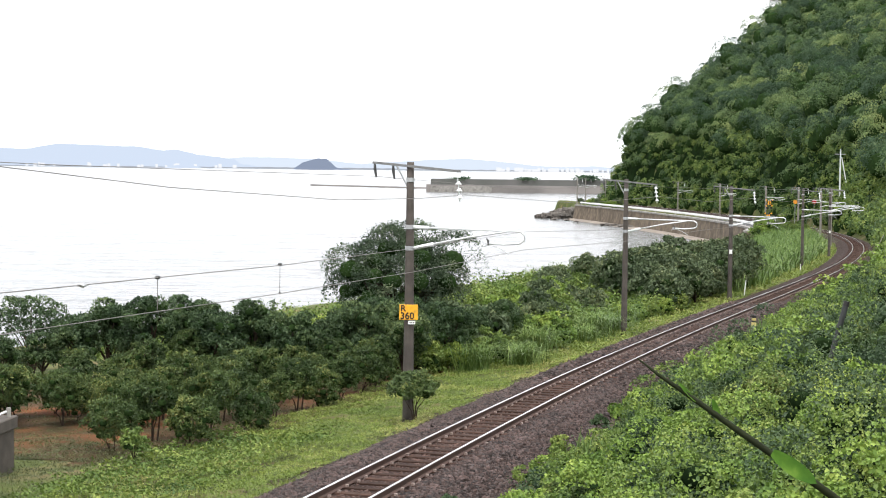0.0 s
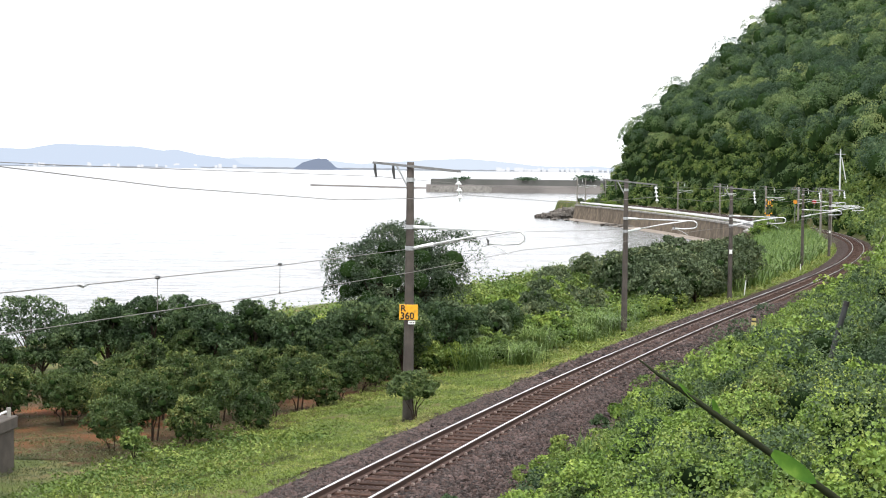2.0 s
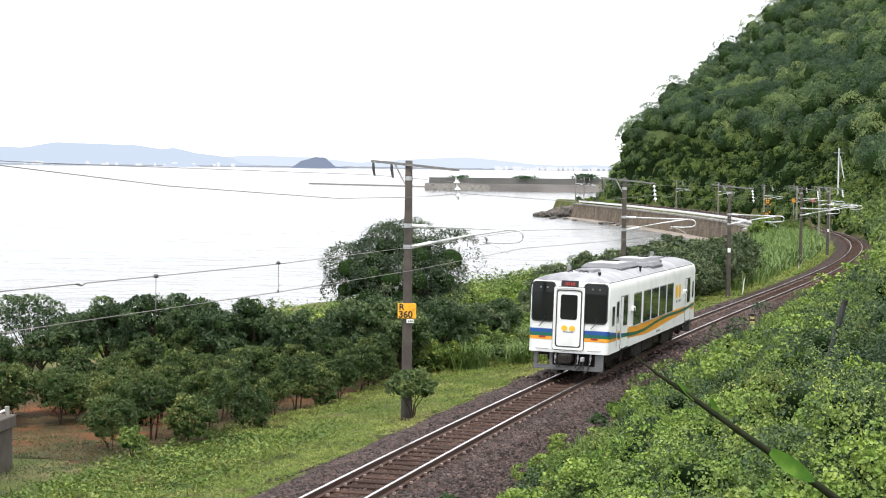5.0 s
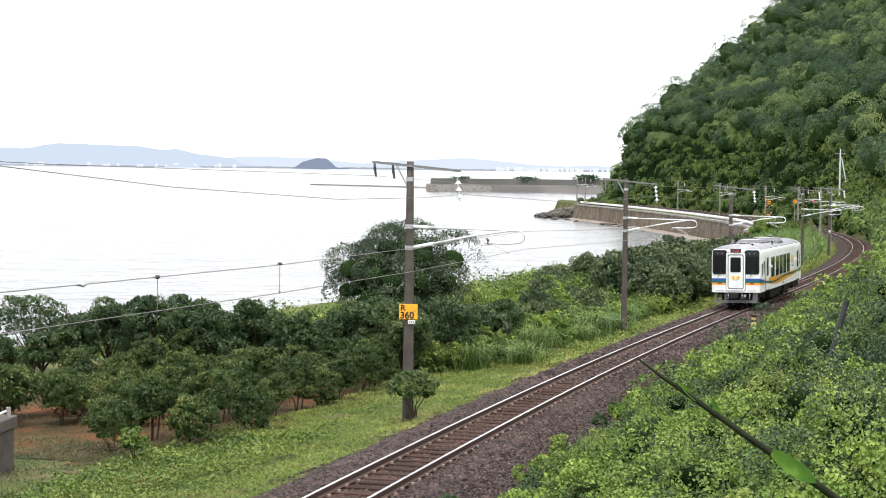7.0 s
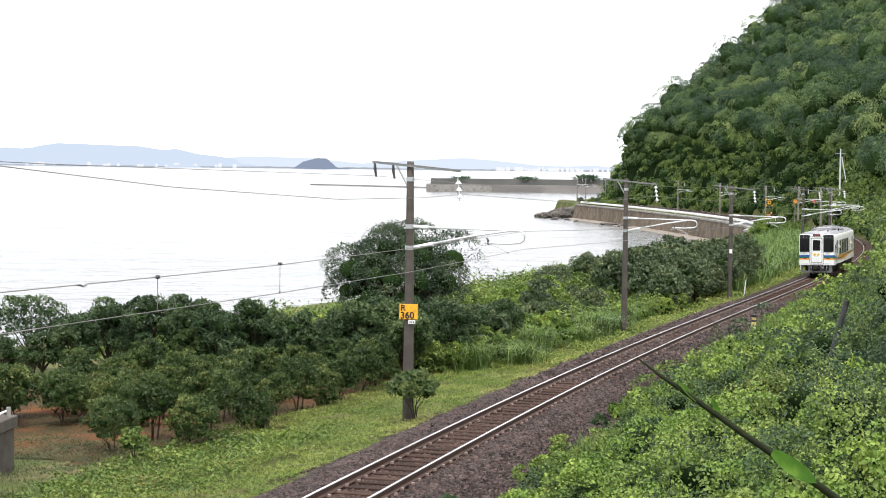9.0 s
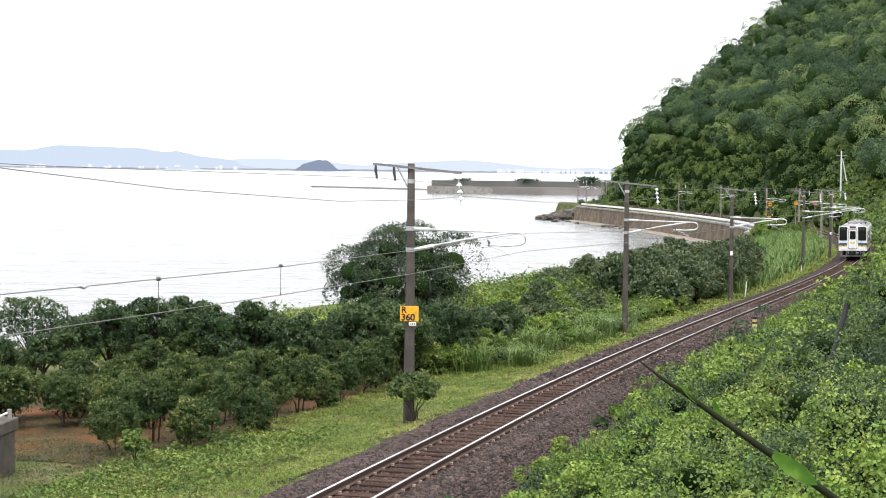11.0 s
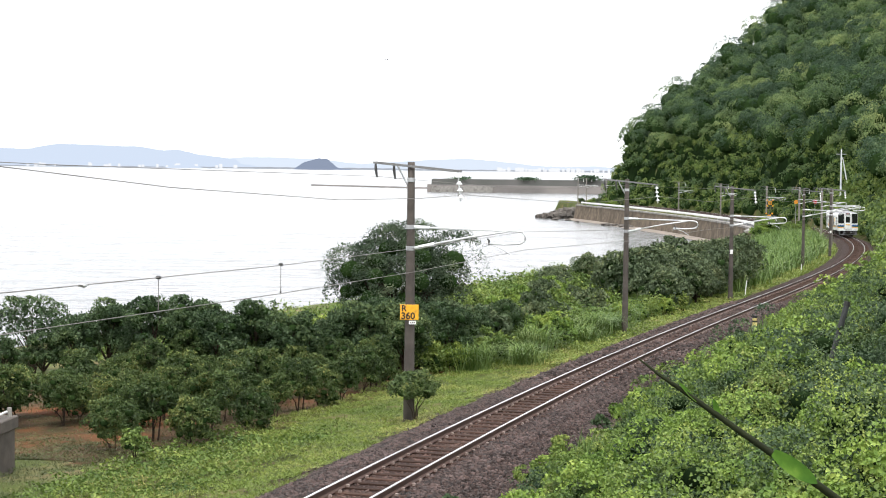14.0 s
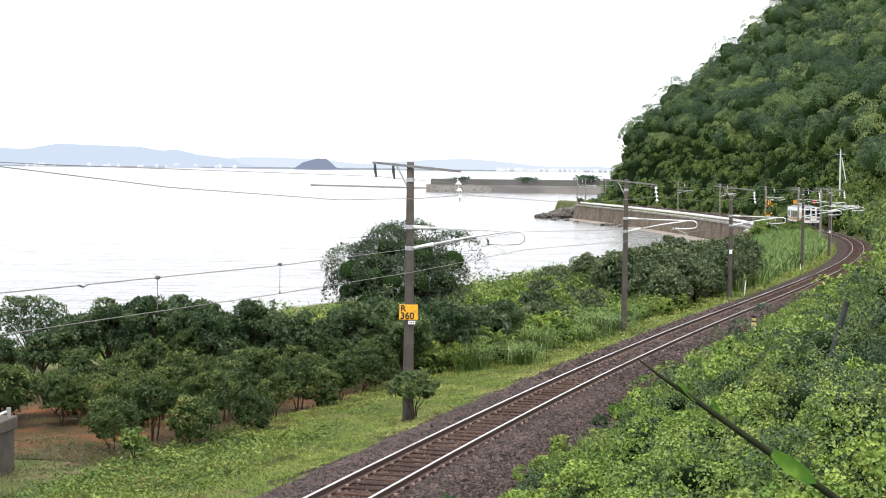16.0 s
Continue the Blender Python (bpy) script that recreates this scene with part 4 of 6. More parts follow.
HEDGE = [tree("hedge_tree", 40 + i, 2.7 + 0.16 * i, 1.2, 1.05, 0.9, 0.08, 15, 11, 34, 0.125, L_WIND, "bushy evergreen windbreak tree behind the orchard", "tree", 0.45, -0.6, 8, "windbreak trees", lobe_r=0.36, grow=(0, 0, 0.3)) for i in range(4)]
OPEN = tree("open_tree", 47, 2.95, 1.75, 0.8, 1.5, 0.07, 20, 9, 24, 0.12, L_WIND, "thin-crowned tree on several bare stems by the water", "tree", 0.5, -0.35, 12, stems=7, lobe_r=0.27, solid=0)
plant(OPEN, -15.4, 66.0, gz(-15.4, 66.0), 1.0, 40, False)
spots = []
for k in range(14):
    x = -13.3 + k * 0.92
    spots.append((x + r.uniform(-0.3, 0.3), 63.5 + r.uniform(-1.2, 1.2) + (k % 3) * 0.8, r.uniform(0.88, 1.06)))
spots += [(-1.6, 64, 0.9), (0.2, 66, 0.9), (1.3, 69, 0.85), (-0.8, 67.5, 1.0), (2.4, 72, 0.8), (-2.6, 66.5, 1.0), (-21, 66, 0.8), (-19.0, 63.5, 0.72), (-17.2, 62.5, 0.62), (-15.6, 62.2, 0.66), (-14.2, 62.6, 0.7), (-17.9, 60.5, 0.55), (-16.2, 60.0, 0.55)]
grove(HEDGE, spots, 6)

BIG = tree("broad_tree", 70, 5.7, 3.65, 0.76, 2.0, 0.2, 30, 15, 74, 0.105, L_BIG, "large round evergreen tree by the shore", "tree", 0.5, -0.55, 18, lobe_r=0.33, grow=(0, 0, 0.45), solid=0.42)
plant(BIG, -1.75, 74.2, gz(-1.75, 74.2), 1.0, 30, False)

SHRUB = [tree("shrub", 80 + i, 2.3 + 0.3 * i, 1.55, 0.85, 0.5, 0.07, 18, 9, 26, 0.18, L_SHRUB, "dense dark green shrub on the shore bank", "shrub", 0.5, -0.5, 6, "shrubs on the bank", lobe_r=0.36) for i in range(3)]
spots = []
for k in range(44):
    y = r.uniform(99, 130)
    spots.append((float(line_x(y)) - r.uniform(4.6, 9.6), y, r.uniform(0.8, 1.3) * (1 + max(0, y - 104) * 0.006)))
for k in range(14):
    y = r.uniform(118, 150)
    spots.append((float(line_x(y)) + r.uniform(-20, -11), y, r.uniform(0.7, 1.0)))
for k in range(4):
    y = r.uniform(70, 82)
    spots.append((float(line_x(y)) + r.uniform(-11.5, -8.5), y, r.uniform(0.6, 0.9)))
grove(SHRUB, spots, 8)

SCRUB = [tree("scrub_bush", 85 + i, 1.5 + 0.25 * i, 1.05, 0.85, 0.35, 0.05, 13, 8, 22, 0.16, (L_VINE2, L_VINE, L_SHRUB)[i], "bright green bush on the shore bank", "bush", 0.5, -0.5, 5, "bushes on the bank", lobe_r=0.38, grow=(0, 0, 0.4)) for i in range(3)]
spots = []
for k in range(120):
    y = r.uniform(64, 118)
    spots.append((float(line_x(y)) - (4.6 + 10.5 * r.random() ** 1.3 + max(0, 70 - y) * 0.3), y, r.uniform(0.6, 1.15)))
for k in range(18):
    q = on_line(r.uniform(420, 462), r.uniform(-9, -4.5))
    spots.append((q.x, q.y, r.uniform(0.9, 1.5)))
spots += [(46, 240, 1.8), (44.6, 246, 1.7), (47.6, 236, 1.8), (43.6, 238, 1.9), (48.5, 249, 1.6), (45.5, 251, 1.6), (42.4, 233, 1.9), (60.2, 264, 2.2), (61.6, 265, 2.2), (58.9, 265, 2.0)]
grove(SCRUB, spots, 9)

BANKB = [tree("bank_bush", 95 + i, 1.05, 0.72, 0.75, 0.25, 0.03, 12, 8, 26, 0.09, (L_WIND, L_VINE2, L_ORCH)[i], "leafy bush among the vines on the bank", "bush", 0.5, -0.4, 5, "bushes among the vines", lobe_r=0.38, grow=(0, 0, 0.4)) for i in range(3)]
spots = []
for k in range(46):
    y = 18 + 95 * r.random() ** 1.5
    q = on_line(y, r.uniform(3.6, 11.5))
    if q.x < 0.262 * q.y + 0.5:
        spots.append((q.x, q.y, r.uniform(0.55, 1.1) * (0.7 if y < 32 else 1.0) * (1.35 if y > 70 else 1)))
grove(BANKB, spots, 12)

ROUND = tree("clipped_bush", 90, 1.62, 0.74, 0.62, 0.65, 0.035, 20, 9, 30, 0.12, L_ORCH, "small round bush with pale leaf tips at the pole's foot", "bush", 0.34, -0.6, 5, stems=5, lobe_r=0.34, grow=(0, 0, 0.5))
plant(ROUND, -0.78, 48.95, gz(-0.78, 48.95) - 0.05, 1.0, 0, False)
SMALL = tree("young_bush", 91, 1.0, 0.36, 1.1, 0.3, 0.02, 10, 7, 18, 0.09, L_VINE2, "small bright green bush on the grass", "bush", 0.5, -0.7, 5, lobe_r=0.42, grow=(0, 0, 0.6))
plant(SMALL, -7.35, 41.9, gz(-7.35, 41.9), 1.0, 0, False)


# ---- ground cover ----
def mound(x, y, k):
    return np.clip(0.5 + 0.45 * lumps(x, y, k) + 0.5 * lumps(y + 7, x, k * 2.7) + 0.3 * lumps(x + 3, y * 1.1, k * 5.3), 0, 1.4)


def cover(name, n, ys, us, size, material, label, category, seed, height=0.3, lump=0.9, width=0.8, up=0.6, far=0.0, keep=None, broad=False, tilt=0.45, near=1.35):
    """Leaves over the ground in uneven mounds, facing outwards; far makes them larger with distance."""
    rng = np.random.default_rng(seed)
    y = ys[0] + (ys[1] - ys[0]) * rng.random(n) ** near
    u = us[0] + (us[1] - us[0]) * rng.random(n)
    if keep is not None:
        k = keep(u, y)
        u, y = u[k], y[k]
    P = ground_at(u, y)
    X, Y = P[:, 0].copy(), P[:, 1].copy()
    height = height * (0.18 + 0.82 * smooth(2.6, 5.2, u)) if us[0] > 0 else height
    steep = 1.7 if us[0] > 0 else 1.0
    m = mound(X, Y, lump) ** steep
    gx = (mound(X + 0.1, Y, lump) ** steep - m) * 10 * height
    gy = (mound(X, Y + 0.1, lump) ** steep - m) * 10 * height
    nrm = np.stack([-gx, -gy, np.ones_like(gx)], -1)
    nrm /= np.linalg.norm(nrm, axis=1, keepdims=True)
    P[:, 2] += height * m * rng.uniform(0.6, 1.0, len(P)) + 0.02
    D = rng.normal(size=P.shape) * np.array([1, 1, 0.35]) + np.array([0, -0.35, up * 0.25])
    s = size * rng.uniform(0.55, 1.25, len(P)) * (1 + far * np.maximum(y - ys[0], 0) / 100)
    V, F = leaves(P, D, s, width, rng, nrm=nrm if up < 1.5 else None, tilt=tilt, broad=broad)
    return tagged(new(name, fast_mesh(name, V, F, material)), label, category, kind="stuff")


def in_view(u, y):
    P = ground_at(u, y)
    return (P[:, 0] < 0.265 * P[:, 1] + 1.5) & (P[:, 0] > -0.28 * P[:, 1] - 2)


edge = lambda u, y: in_view(u, y) & (np.random.default_rng(len(u)).random(len(u)) < 0.12 + 1.5 * mound(line_x(y) + u, y, 0.55)) & (u > 2.45 + 0.7 * np.sin(y * 0.9) * np.sin(y * 0.37 + 1) + 0.35 * np.sin(y * 2.7))
def mounds(name, gap, ys, us, size, lump, per, material, label, category, share, seed, broad=True, flat=0.95, rise=(0.1, 0.75)):
    """Vines heaped over hidden stems: rounded masses of leaves with dark gaps; share picks some of the masses."""
    base = np.random.default_rng(int(gap * 100))
    Y, U = (a.ravel() for a in np.meshgrid(np.arange(*ys, gap), np.arange(*us, gap * 0.9)))
    Y = Y + base.uniform(-0.45, 0.45, len(Y)) * gap
    U = U + base.uniform(-0.45, 0.45, len(U)) * gap
    tone = np.clip(0.5 + 0.42 * lumps(line_x(Y) + U, Y, 0.35) + base.uniform(-0.3, 0.3, len(Y)) - 0.32 * smooth(5.5, 10, U) * smooth(28, 40, Y) + 0.16 * (1 - smooth(24, 36, Y)), 0, 0.999)
    Q = ground_at(U, Y)
    clear = ((abs(Q[:, 0] - 9.8) < 0.9) & (Q[:, 1] > 40.5) & (Q[:, 1] < 45.8)) | ((abs(Q[:, 0] - 13.4) < 1.1) & (Q[:, 1] > 70) & (Q[:, 1] < 79))
    k = edge(U, Y) & ~clear & (tone >= share[0]) & (tone < share[1])
    Y, U = Y[k], U[k]
    rng = np.random.default_rng(seed)
    low = 0.4 + 0.6 * smooth(2.4, 5.4 + 2.0 * smooth(50, 90, Y), U)
    R = gap * (0.34 + 0.5 * rng.random(len(Y)) ** 1.6) * low
    C = ground_at(U, Y)
    C[:, 2] += R * rng.uniform(*rise, len(C))
    V, F = clusters(rng, C, R, lump, per, size, 0.8, low=-0.1, rl=(0.2, 0.42), reach=0.82, squash=flat, tilt=0.5, grow=(0, 0, 0.35), toward=0.75, broad=broad)
    tagged(new(name, fast_mesh(name, V, F, material)), label, category, kind="stuff")
    return C, R * 0.3


edge = lambda u, y: in_view(u, y) & (u > 2.25 + 0.45 * np.sin(y * 0.9) * np.sin(y * 0.37 + 1) + 0.3 * np.sin(y * 2.7) + 1.6 * smooth(46, 80, y) + 0.9 * smooth(88, 125, y))
# shade under the vines is put into this sheet's dark colour
tagged(grid_sheet("bank_undergrowth", np.arange(3.0, 16, 0.6), np.arange(12, 192, 1.2), M_GAPSHADE, 0.03), "undergrowth sheet beneath the vines, near black for the shade in their gaps", "undergrowth", kind="structure")
inner = []
TONES = ((L_WIND, "dark weeds", 0.0, 0.3, "dark leafy weeds heaped among the vines"), (L_VINE2, "weeds", 0.3, 0.58, "green weeds heaped on the railway bank"), (L_VINE, "vines", 0.58, 1.0, "bright green broad-leaved vines heaped on the railway bank"))
for q, (mt, cat, lo, hi, lab) in enumerate(TONES):
    inner.append(mounds(("dark_bank_weeds", "bank_weeds", "vines")[q], 1.05, (15, 44), (2.3, 14), (0.052, 0.05, 0.06)[q], 14, 44, mt, lab, cat, (lo, hi), 50 + q))
    inner.append(mounds(("middle_dark_weeds", "middle_weeds", "middle_vines")[q], 1.35, (44, 84), (2.4, 15), (0.085, 0.085, 0.1)[q], 11, 32, mt, lab, cat, (lo, hi), 60 + q, broad=False))
    inner.append(mounds(("far_dark_weeds", "far_weeds", "far_vines")[q], 2.0, (84, 190), (2.6, 17), 0.2, 9, 22, mt, lab, cat, (lo, hi), 70 + q, broad=False))
# near-black balls fill the vine heaps so their gaps look shaded
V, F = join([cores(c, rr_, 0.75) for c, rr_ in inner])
tagged(new("vine_thicket", fast_mesh("vine_thicket", V, F, M_GAPSHADE)), "near-black balls inside the vine heaps standing in for shade", "thicket", kind="stuff")
# dark hedge-leaf colour puts shade into the gaps between the heaps
cover("low_vines", 36000, (15, 60), (2.0, 14), 0.07, L_WIND, "low vines and seedlings between the heaps", "vines", 1, 0.4, 0.55, 0.7, far=1.2, keep=edge, tilt=0.7, near=1.3)
cover("far_low_vines", 16000, (60, 190), (2.3, 16), 0.16, L_WIND, "low vines on the bank farther off", "vines", 2, 0.5, 0.4, 0.7, far=0.6, keep=edge)
vergeL = lambda u, y: in_view(u, y) & ((lumps(u * 1.4, y, 0.9) < 0.5) | (np.sin(u * 37 + y * 53) > 0.8)) & (u < -2.5 - 0.25 * np.sin(y * 1.3) - 0.2 * np.sin(y * 3.1))
cover("verge_grass", 110000, (30, 75), (-7.4, -2.3), 0.12, L_GRASS, "short sunlit grass on the verge", "grass", 4, 0.16, 1.2, 0.15, up=3.0, keep=vergeL)
cover("verge_weeds", 22000, (30, 46), (-10, -4.2), 0.11, L_VINE2, "leafy weeds on the verge", "weeds", 5, 0.4, 0.9, 0.5, up=1.2, keep=lambda u, y: in_view(u, y) & (u < -4.6 + 0.1 * (y - 34)) & (u > -8.0 + 0.0 * y))
cover("near_grass", 60000, (30, 44), (-16, -4), 0.11, L_DULL, "trampled grass before the orchard", "grass", 6, 0.12, 1.2, 0.16, up=2.5, keep=in_view)
cover("soil_litter", 30000, (41, 62), (-17, -6), 0.07, L_DULL, "sparse grass tufts on the orchard soil", "grass", 16, 0.1, 0.5, 0.2, up=2.5)
cover("far_verge_grass", 34000, (64, 260), (-5.2, -2.4), 0.16, L_GRASS, "bright grass along the track farther off", "grass", 7, 0.3, 0.6, 0.3, up=2.5, far=0.5, keep=vergeL)
cover("bank_bushes", 80000, (62, 150), (-22, -4.5), 0.16, L_VINE2, "bright green scrub on the shore bank", "scrub", 8, 1.5, 0.32, 0.6, far=0.6, up=1.0, keep=lambda u, y: in_view(u, y) & (u < -3.9 - 2.6 * smooth(0, 1, (76 - y) / 12)))


def blades(name, clumps, per, ys, us, h, material, label, category, seed, keep=None, spread=0.25, w=0.035, arch=(0.1, 0.45)):
    """Tall arching blades in tufts."""
    rng = np.random.default_rng(seed)
    y = rng.uniform(*ys, clumps)
    u = rng.uniform(*us, clumps)
    if keep is not None:
        k = keep(u, y)
        u, y = u[k], y[k]
    B = ground_at(u, y)
    i = np.repeat(np.arange(len(B)), per)
    P = B[i] + rng.normal(size=(len(i), 3)) * np.array([spread, spread, 0])
    a = rng.uniform(0, 2 * np.pi, len(i))
    out = np.stack([np.cos(a), np.sin(a), 0 * a], -1)
    side = np.stack([-np.sin(a), np.cos(a), 0 * a], -1)
    H = h * rng.uniform(0.6, 1.15, (len(i), 1)) * rng.uniform(0.8, 1.15, (len(B), 1))[i]
    Z = np.array([0, 0, 1.0])
    lean = rng.uniform(*arch, (len(i), 1))
    p1 = P + Z * H * 0.55 + out * H * lean * 0.3
    p2 = P + Z * H * rng.uniform(0.8, 1.0, (len(i), 1)) * (1 - 0.42 * lean) + out * H * lean
    ww = w * rng.uniform(0.7, 1.4, (len(i), 1))
    V = np.stack([P - side * ww, P + side * ww, p1 + side * ww, p1 - side * ww, p2 - side * ww * 0.15, p2 + side * ww * 0.15], 1).reshape(-1, 3)
    o = np.arange(len(i))[:, None] * 6
    F = np.concatenate([o + np.array([0, 1, 2, 3]), o + np.array([3, 2, 5, 4])])
    return tagged(new(name, fast_mesh(name, V, F, material)), label, category, kind="stuff")


blades("reeds", 1700, 24, (114, 232), (-13, -4.4), 2.25, L_REED, "tall green reeds beside the curving track", "reeds", 1, lambda u, y: in_view(u, y) & (u > -3.6 - 0.115 * (y - 104)) & (u > -13 + 0.09 * np.maximum(y - 190, 0)), 0.5, 0.034, (0.15, 1.1))
blades("curve_grass", 520, 30, (140, 240), (-5.6, -2.9), 0.55, L_GRASS, "bright grass beside the curving track", "grass", 5, in_view, 0.35, 0.02, (0.2, 0.9))
blades("pampas_tufts", 13, 380, (62, 92), (-6.6, -3.9), 1.6, L_REED, "tufts of tall pale green grass beside the track", "grass", 2, in_view, 0.3, 0.012, (0.35, 1.15))
blades("bank_tufts", 130, 50, (40, 120), (2.6, 6.5), 0.8, L_REED, "tufts of tall grass on the bank's edge", "grass", 3, in_view, 0.2, 0.012)


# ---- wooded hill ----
# shade between the crowns is put into the sheet's near-black colour
tagged(grid_sheet("hill_undergrowth", np.concatenate([np.arange(3.6, 16, 0.6), np.arange(16, 150, 4.0)]), np.arange(186, 466, 2.5), M_GAPSHADE, 0.45), "undergrowth sheet of the hillside, near black for the shade between crowns", "undergrowth", kind="structure")


def forest(name, gap, ys, us, size, per, material, label, seed, share, lift=0.0, du=None, lump=17):
    """Tree crowns on an uneven grid, each a dome of smaller lumps whose leaves face outwards; share picks some of the crowns."""
    base = np.random.default_rng(77)
    Y, U = np.meshgrid(np.arange(*ys, gap), np.arange(*us, du or gap * 0.86))
    Y, U = Y.ravel(), U.ravel()
    Y = Y + base.uniform(-0.42, 0.42, len(Y)) * gap
    U = U + base.uniform(-0.42, 0.42, len(U)) * (du or gap)
    tone = base.random(len(Y)) * 0.75 + 0.25 * (0.5 + 0.5 * np.sin(Y * 0.05 + U * 0.11))
    k = in_view_hill(U, Y) & (tone >= share[0]) & (tone < share[1])
    Y, U = Y[k], U[k]
    rng = np.random.default_rng(seed)
    C = ground_at(U, Y)
    R = gap * rng.uniform(0.42, 0.78, len(C))
    C[:, 2] += R * rng.uniform(0.1, 0.7, len(C)) + lift
    V, F = clusters(rng, C, R, lump, per, size, 0.75, low=-0.1, rl=(0.28, 0.42), reach=0.78, tilt=0.3, grow=(0, -0.1, 0.3), toward=0.6)
    tagged(new(name, fast_mesh(name, V, F, material)), label, "forest", kind="stuff")
    return C, R * 0.58


def in_view_hill(u, y):
    P = ground_at(u, y)
    return (P[:, 0] < 0.262 * P[:, 1] + 6) & (P[:, 1] > 120)


HILL = ((186, 465), (7.5, 84))
inner = [forest("hill_forest", 5.0, *HILL, 0.3, 52, L_HILL, "dense green broadleaf forest on the steep hillside", 1, (0.0, 0.42), 3.2),
         forest("hill_dark_forest", 5.0, *HILL, 0.28, 52, L_HILL2, "darker evergreen crowns on the steep hillside", 2, (0.42, 0.76), 4.0),
         forest("hill_bright_forest", 5.0, *HILL, 0.3, 52, L_HILL3, "light green vine-covered crowns on the hillside", 3, (0.76, 1.1), 3.0),
         forest("hill_foot_scrub", 2.6, (200, 470), (3.5, 9.5), 0.34, 16, L_HILL, "leafy scrub at the foot of the hill", 5, (0.0, 0.36), du=0.85, lump=9),
         forest("hill_foot_weeds", 2.6, (165, 470), (3.5, 9.5), 0.34, 16, L_VINE2, "light green weeds at the foot of the hill", 6, (0.36, 1.1), du=0.85, lump=9)]
# dark balls inside the forest crowns stand in for deep shade
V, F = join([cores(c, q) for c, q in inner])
tagged(new("forest_inside", fast_mesh("forest_inside", V, F, M_CROWNSHADE)), "dark balls inside the forest crowns standing in for their shade", "forest", kind="stuff")

rng = np.random.default_rng(31)
n = 1500
P = np.stack([rng.choice((66.0, 67.5, 38.0, 8.0), n, p=(0.4, 0.25, 0.2, 0.15)) + rng.normal(0, 2.2, n), rng.uniform(812, 830, n), np.zeros(n)], -1)
P[:, 2] = -0.5 + rng.random(n) * np.where(P[:, 0] > 60, 2.1, 0.9)
V, F = leaves(P, rng.normal(size=P.shape) + np.array([0, -0.4, 0.5]), rng.uniform(0.6, 1.2, n), 0.8, rng)
tagged(new("causeway_scrub", fast_mesh("causeway_scrub", V, F, L_HILL2)), "low dark scrub on top of the causeway", "scrub", kind="stuff")

# ---- twig close to the lens ----
twig = empty("foreground_twig", pose(0, 0, 0), label="dark slanting twig with one broad green leaf close by", category="twig")
bm = bmesh.new()
tube(bm, [(0.178, 1.6, 5.633), (0.199, 1.6, 5.617), (0.222, 1.6, 5.602), (0.262, 1.6, 5.574), (0.303, 1.6, 5.546), (0.341, 1.6, 5.521), (0.40, 1.62, 5.478), (0.55, 1.7, 5.36), (0.75, 1.8, 5.1)], [0.0006, 0.0016, 0.0024, 0.0028, 0.0032, 0.0036, 0.004, 0.005, 0.006], 8)
part("stem", bm, mat("dark_stem", (0.022, 0.028, 0.012), (0.014, 0.017, 0.009), 0.8, 60, bump=0.1, spec=0.08), twig, "dark green stem", True)


def leaf_blade(a, b, w, sag, up, n=10):
    """A broad leaf with a folded middle rib."""
    bm = bmesh.new()
    a, b, up = Vector(a), Vector(b), Vector(up).normalized()
    s = (b - a).cross(up).normalized()
    nrm = s.cross(b - a).normalized()
    rows = []
    for k in range(n + 1):
        t = k / n
        c = a.lerp(b, t) - nrm * sag * 4 * t * (1 - t)
        hw = w * (math.sin(math.pi * min(1, t * 0.92 + 0.08)) ** 0.55)
        rows.append([bm.verts.new(c + s * hw * q + nrm * abs(q) * hw * 0.25) for q in (-1, -0.5, 0, 0.5, 1)])
    for p, q in zip(rows, rows[1:]):
        for k in range(4):
            bm.faces.new((p[k], p[k + 1], q[k + 1], q[k]))
    return bm


part("leaf", leaf_blade((0.302, 1.597, 5.548), (0.342, 1.59, 5.5215), 0.0085, 0.002, (0.3, -1, 0.55)), L_TWIG, twig, "broad bright green leaf", True)
part("bud", leaf_blade((0.232, 1.598, 5.594), (0.215, 1.598, 5.612), 0.0022, 0.0005, (0.5, -1, 0.4), 6), L_TWIG, twig, "folded young leaf", True)
part("bud", leaf_blade((0.254, 1.6, 5.578), (0.247, 1.6, 5.597), 0.0035, 0.001, (0.5, -1, 0.4), 6), L_TWIG, twig, "folded young leaf", True)

# ---- railcar ----
BODY_L, BODY_W = 18.0, 2.55
T_WHITE = mat("white_coach_paint", (0.77, 0.785, 0.775), (0.73, 0.745, 0.74), 0.35, 0.8, bump=0.0, dirt=(0.66, 0.665, 0.65), dirt_scale=1.6, spec=0.3)
T_ROOF = mat("grey_roof_paint", (0.19, 0.19, 0.208), (0.15, 0.15, 0.17), 0.35, 0.8, bump=0.05, dirt=(0.36, 0.36, 0.38), dirt_scale=1.1)
T_GREY = mat("grey_unit_paint", (0.15, 0.152, 0.166), (0.11, 0.112, 0.124), 0.5, 2, bump=0.05)
T_LIGHT = mat("pale_unit_paint", (0.4, 0.4, 0.42), (0.3, 0.3, 0.32), 0.5, 2, bump=0.05)
T_GLASS = mat("dark_window_glass", (0.026, 0.029, 0.027), (0.014, 0.016, 0.015), 0.05, 0.7, bump=0.0, spec=0.5)
T_SCREEN = mat("dark_windscreen_glass", (0.016, 0.018, 0.018), (0.009, 0.01, 0.01), 0.05, 0.9, bump=0.0, spec=0.22)
T_ORANGE = mat("orange_stripe", (0.78, 0.34, 0.03), (0.74, 0.32, 0.03), 0.35, 1, bump=0)
T_BLUE = mat("blue_stripe", (0.012, 0.075, 0.30), (0.012, 0.068, 0.27), 0.35, 1, bump=0)
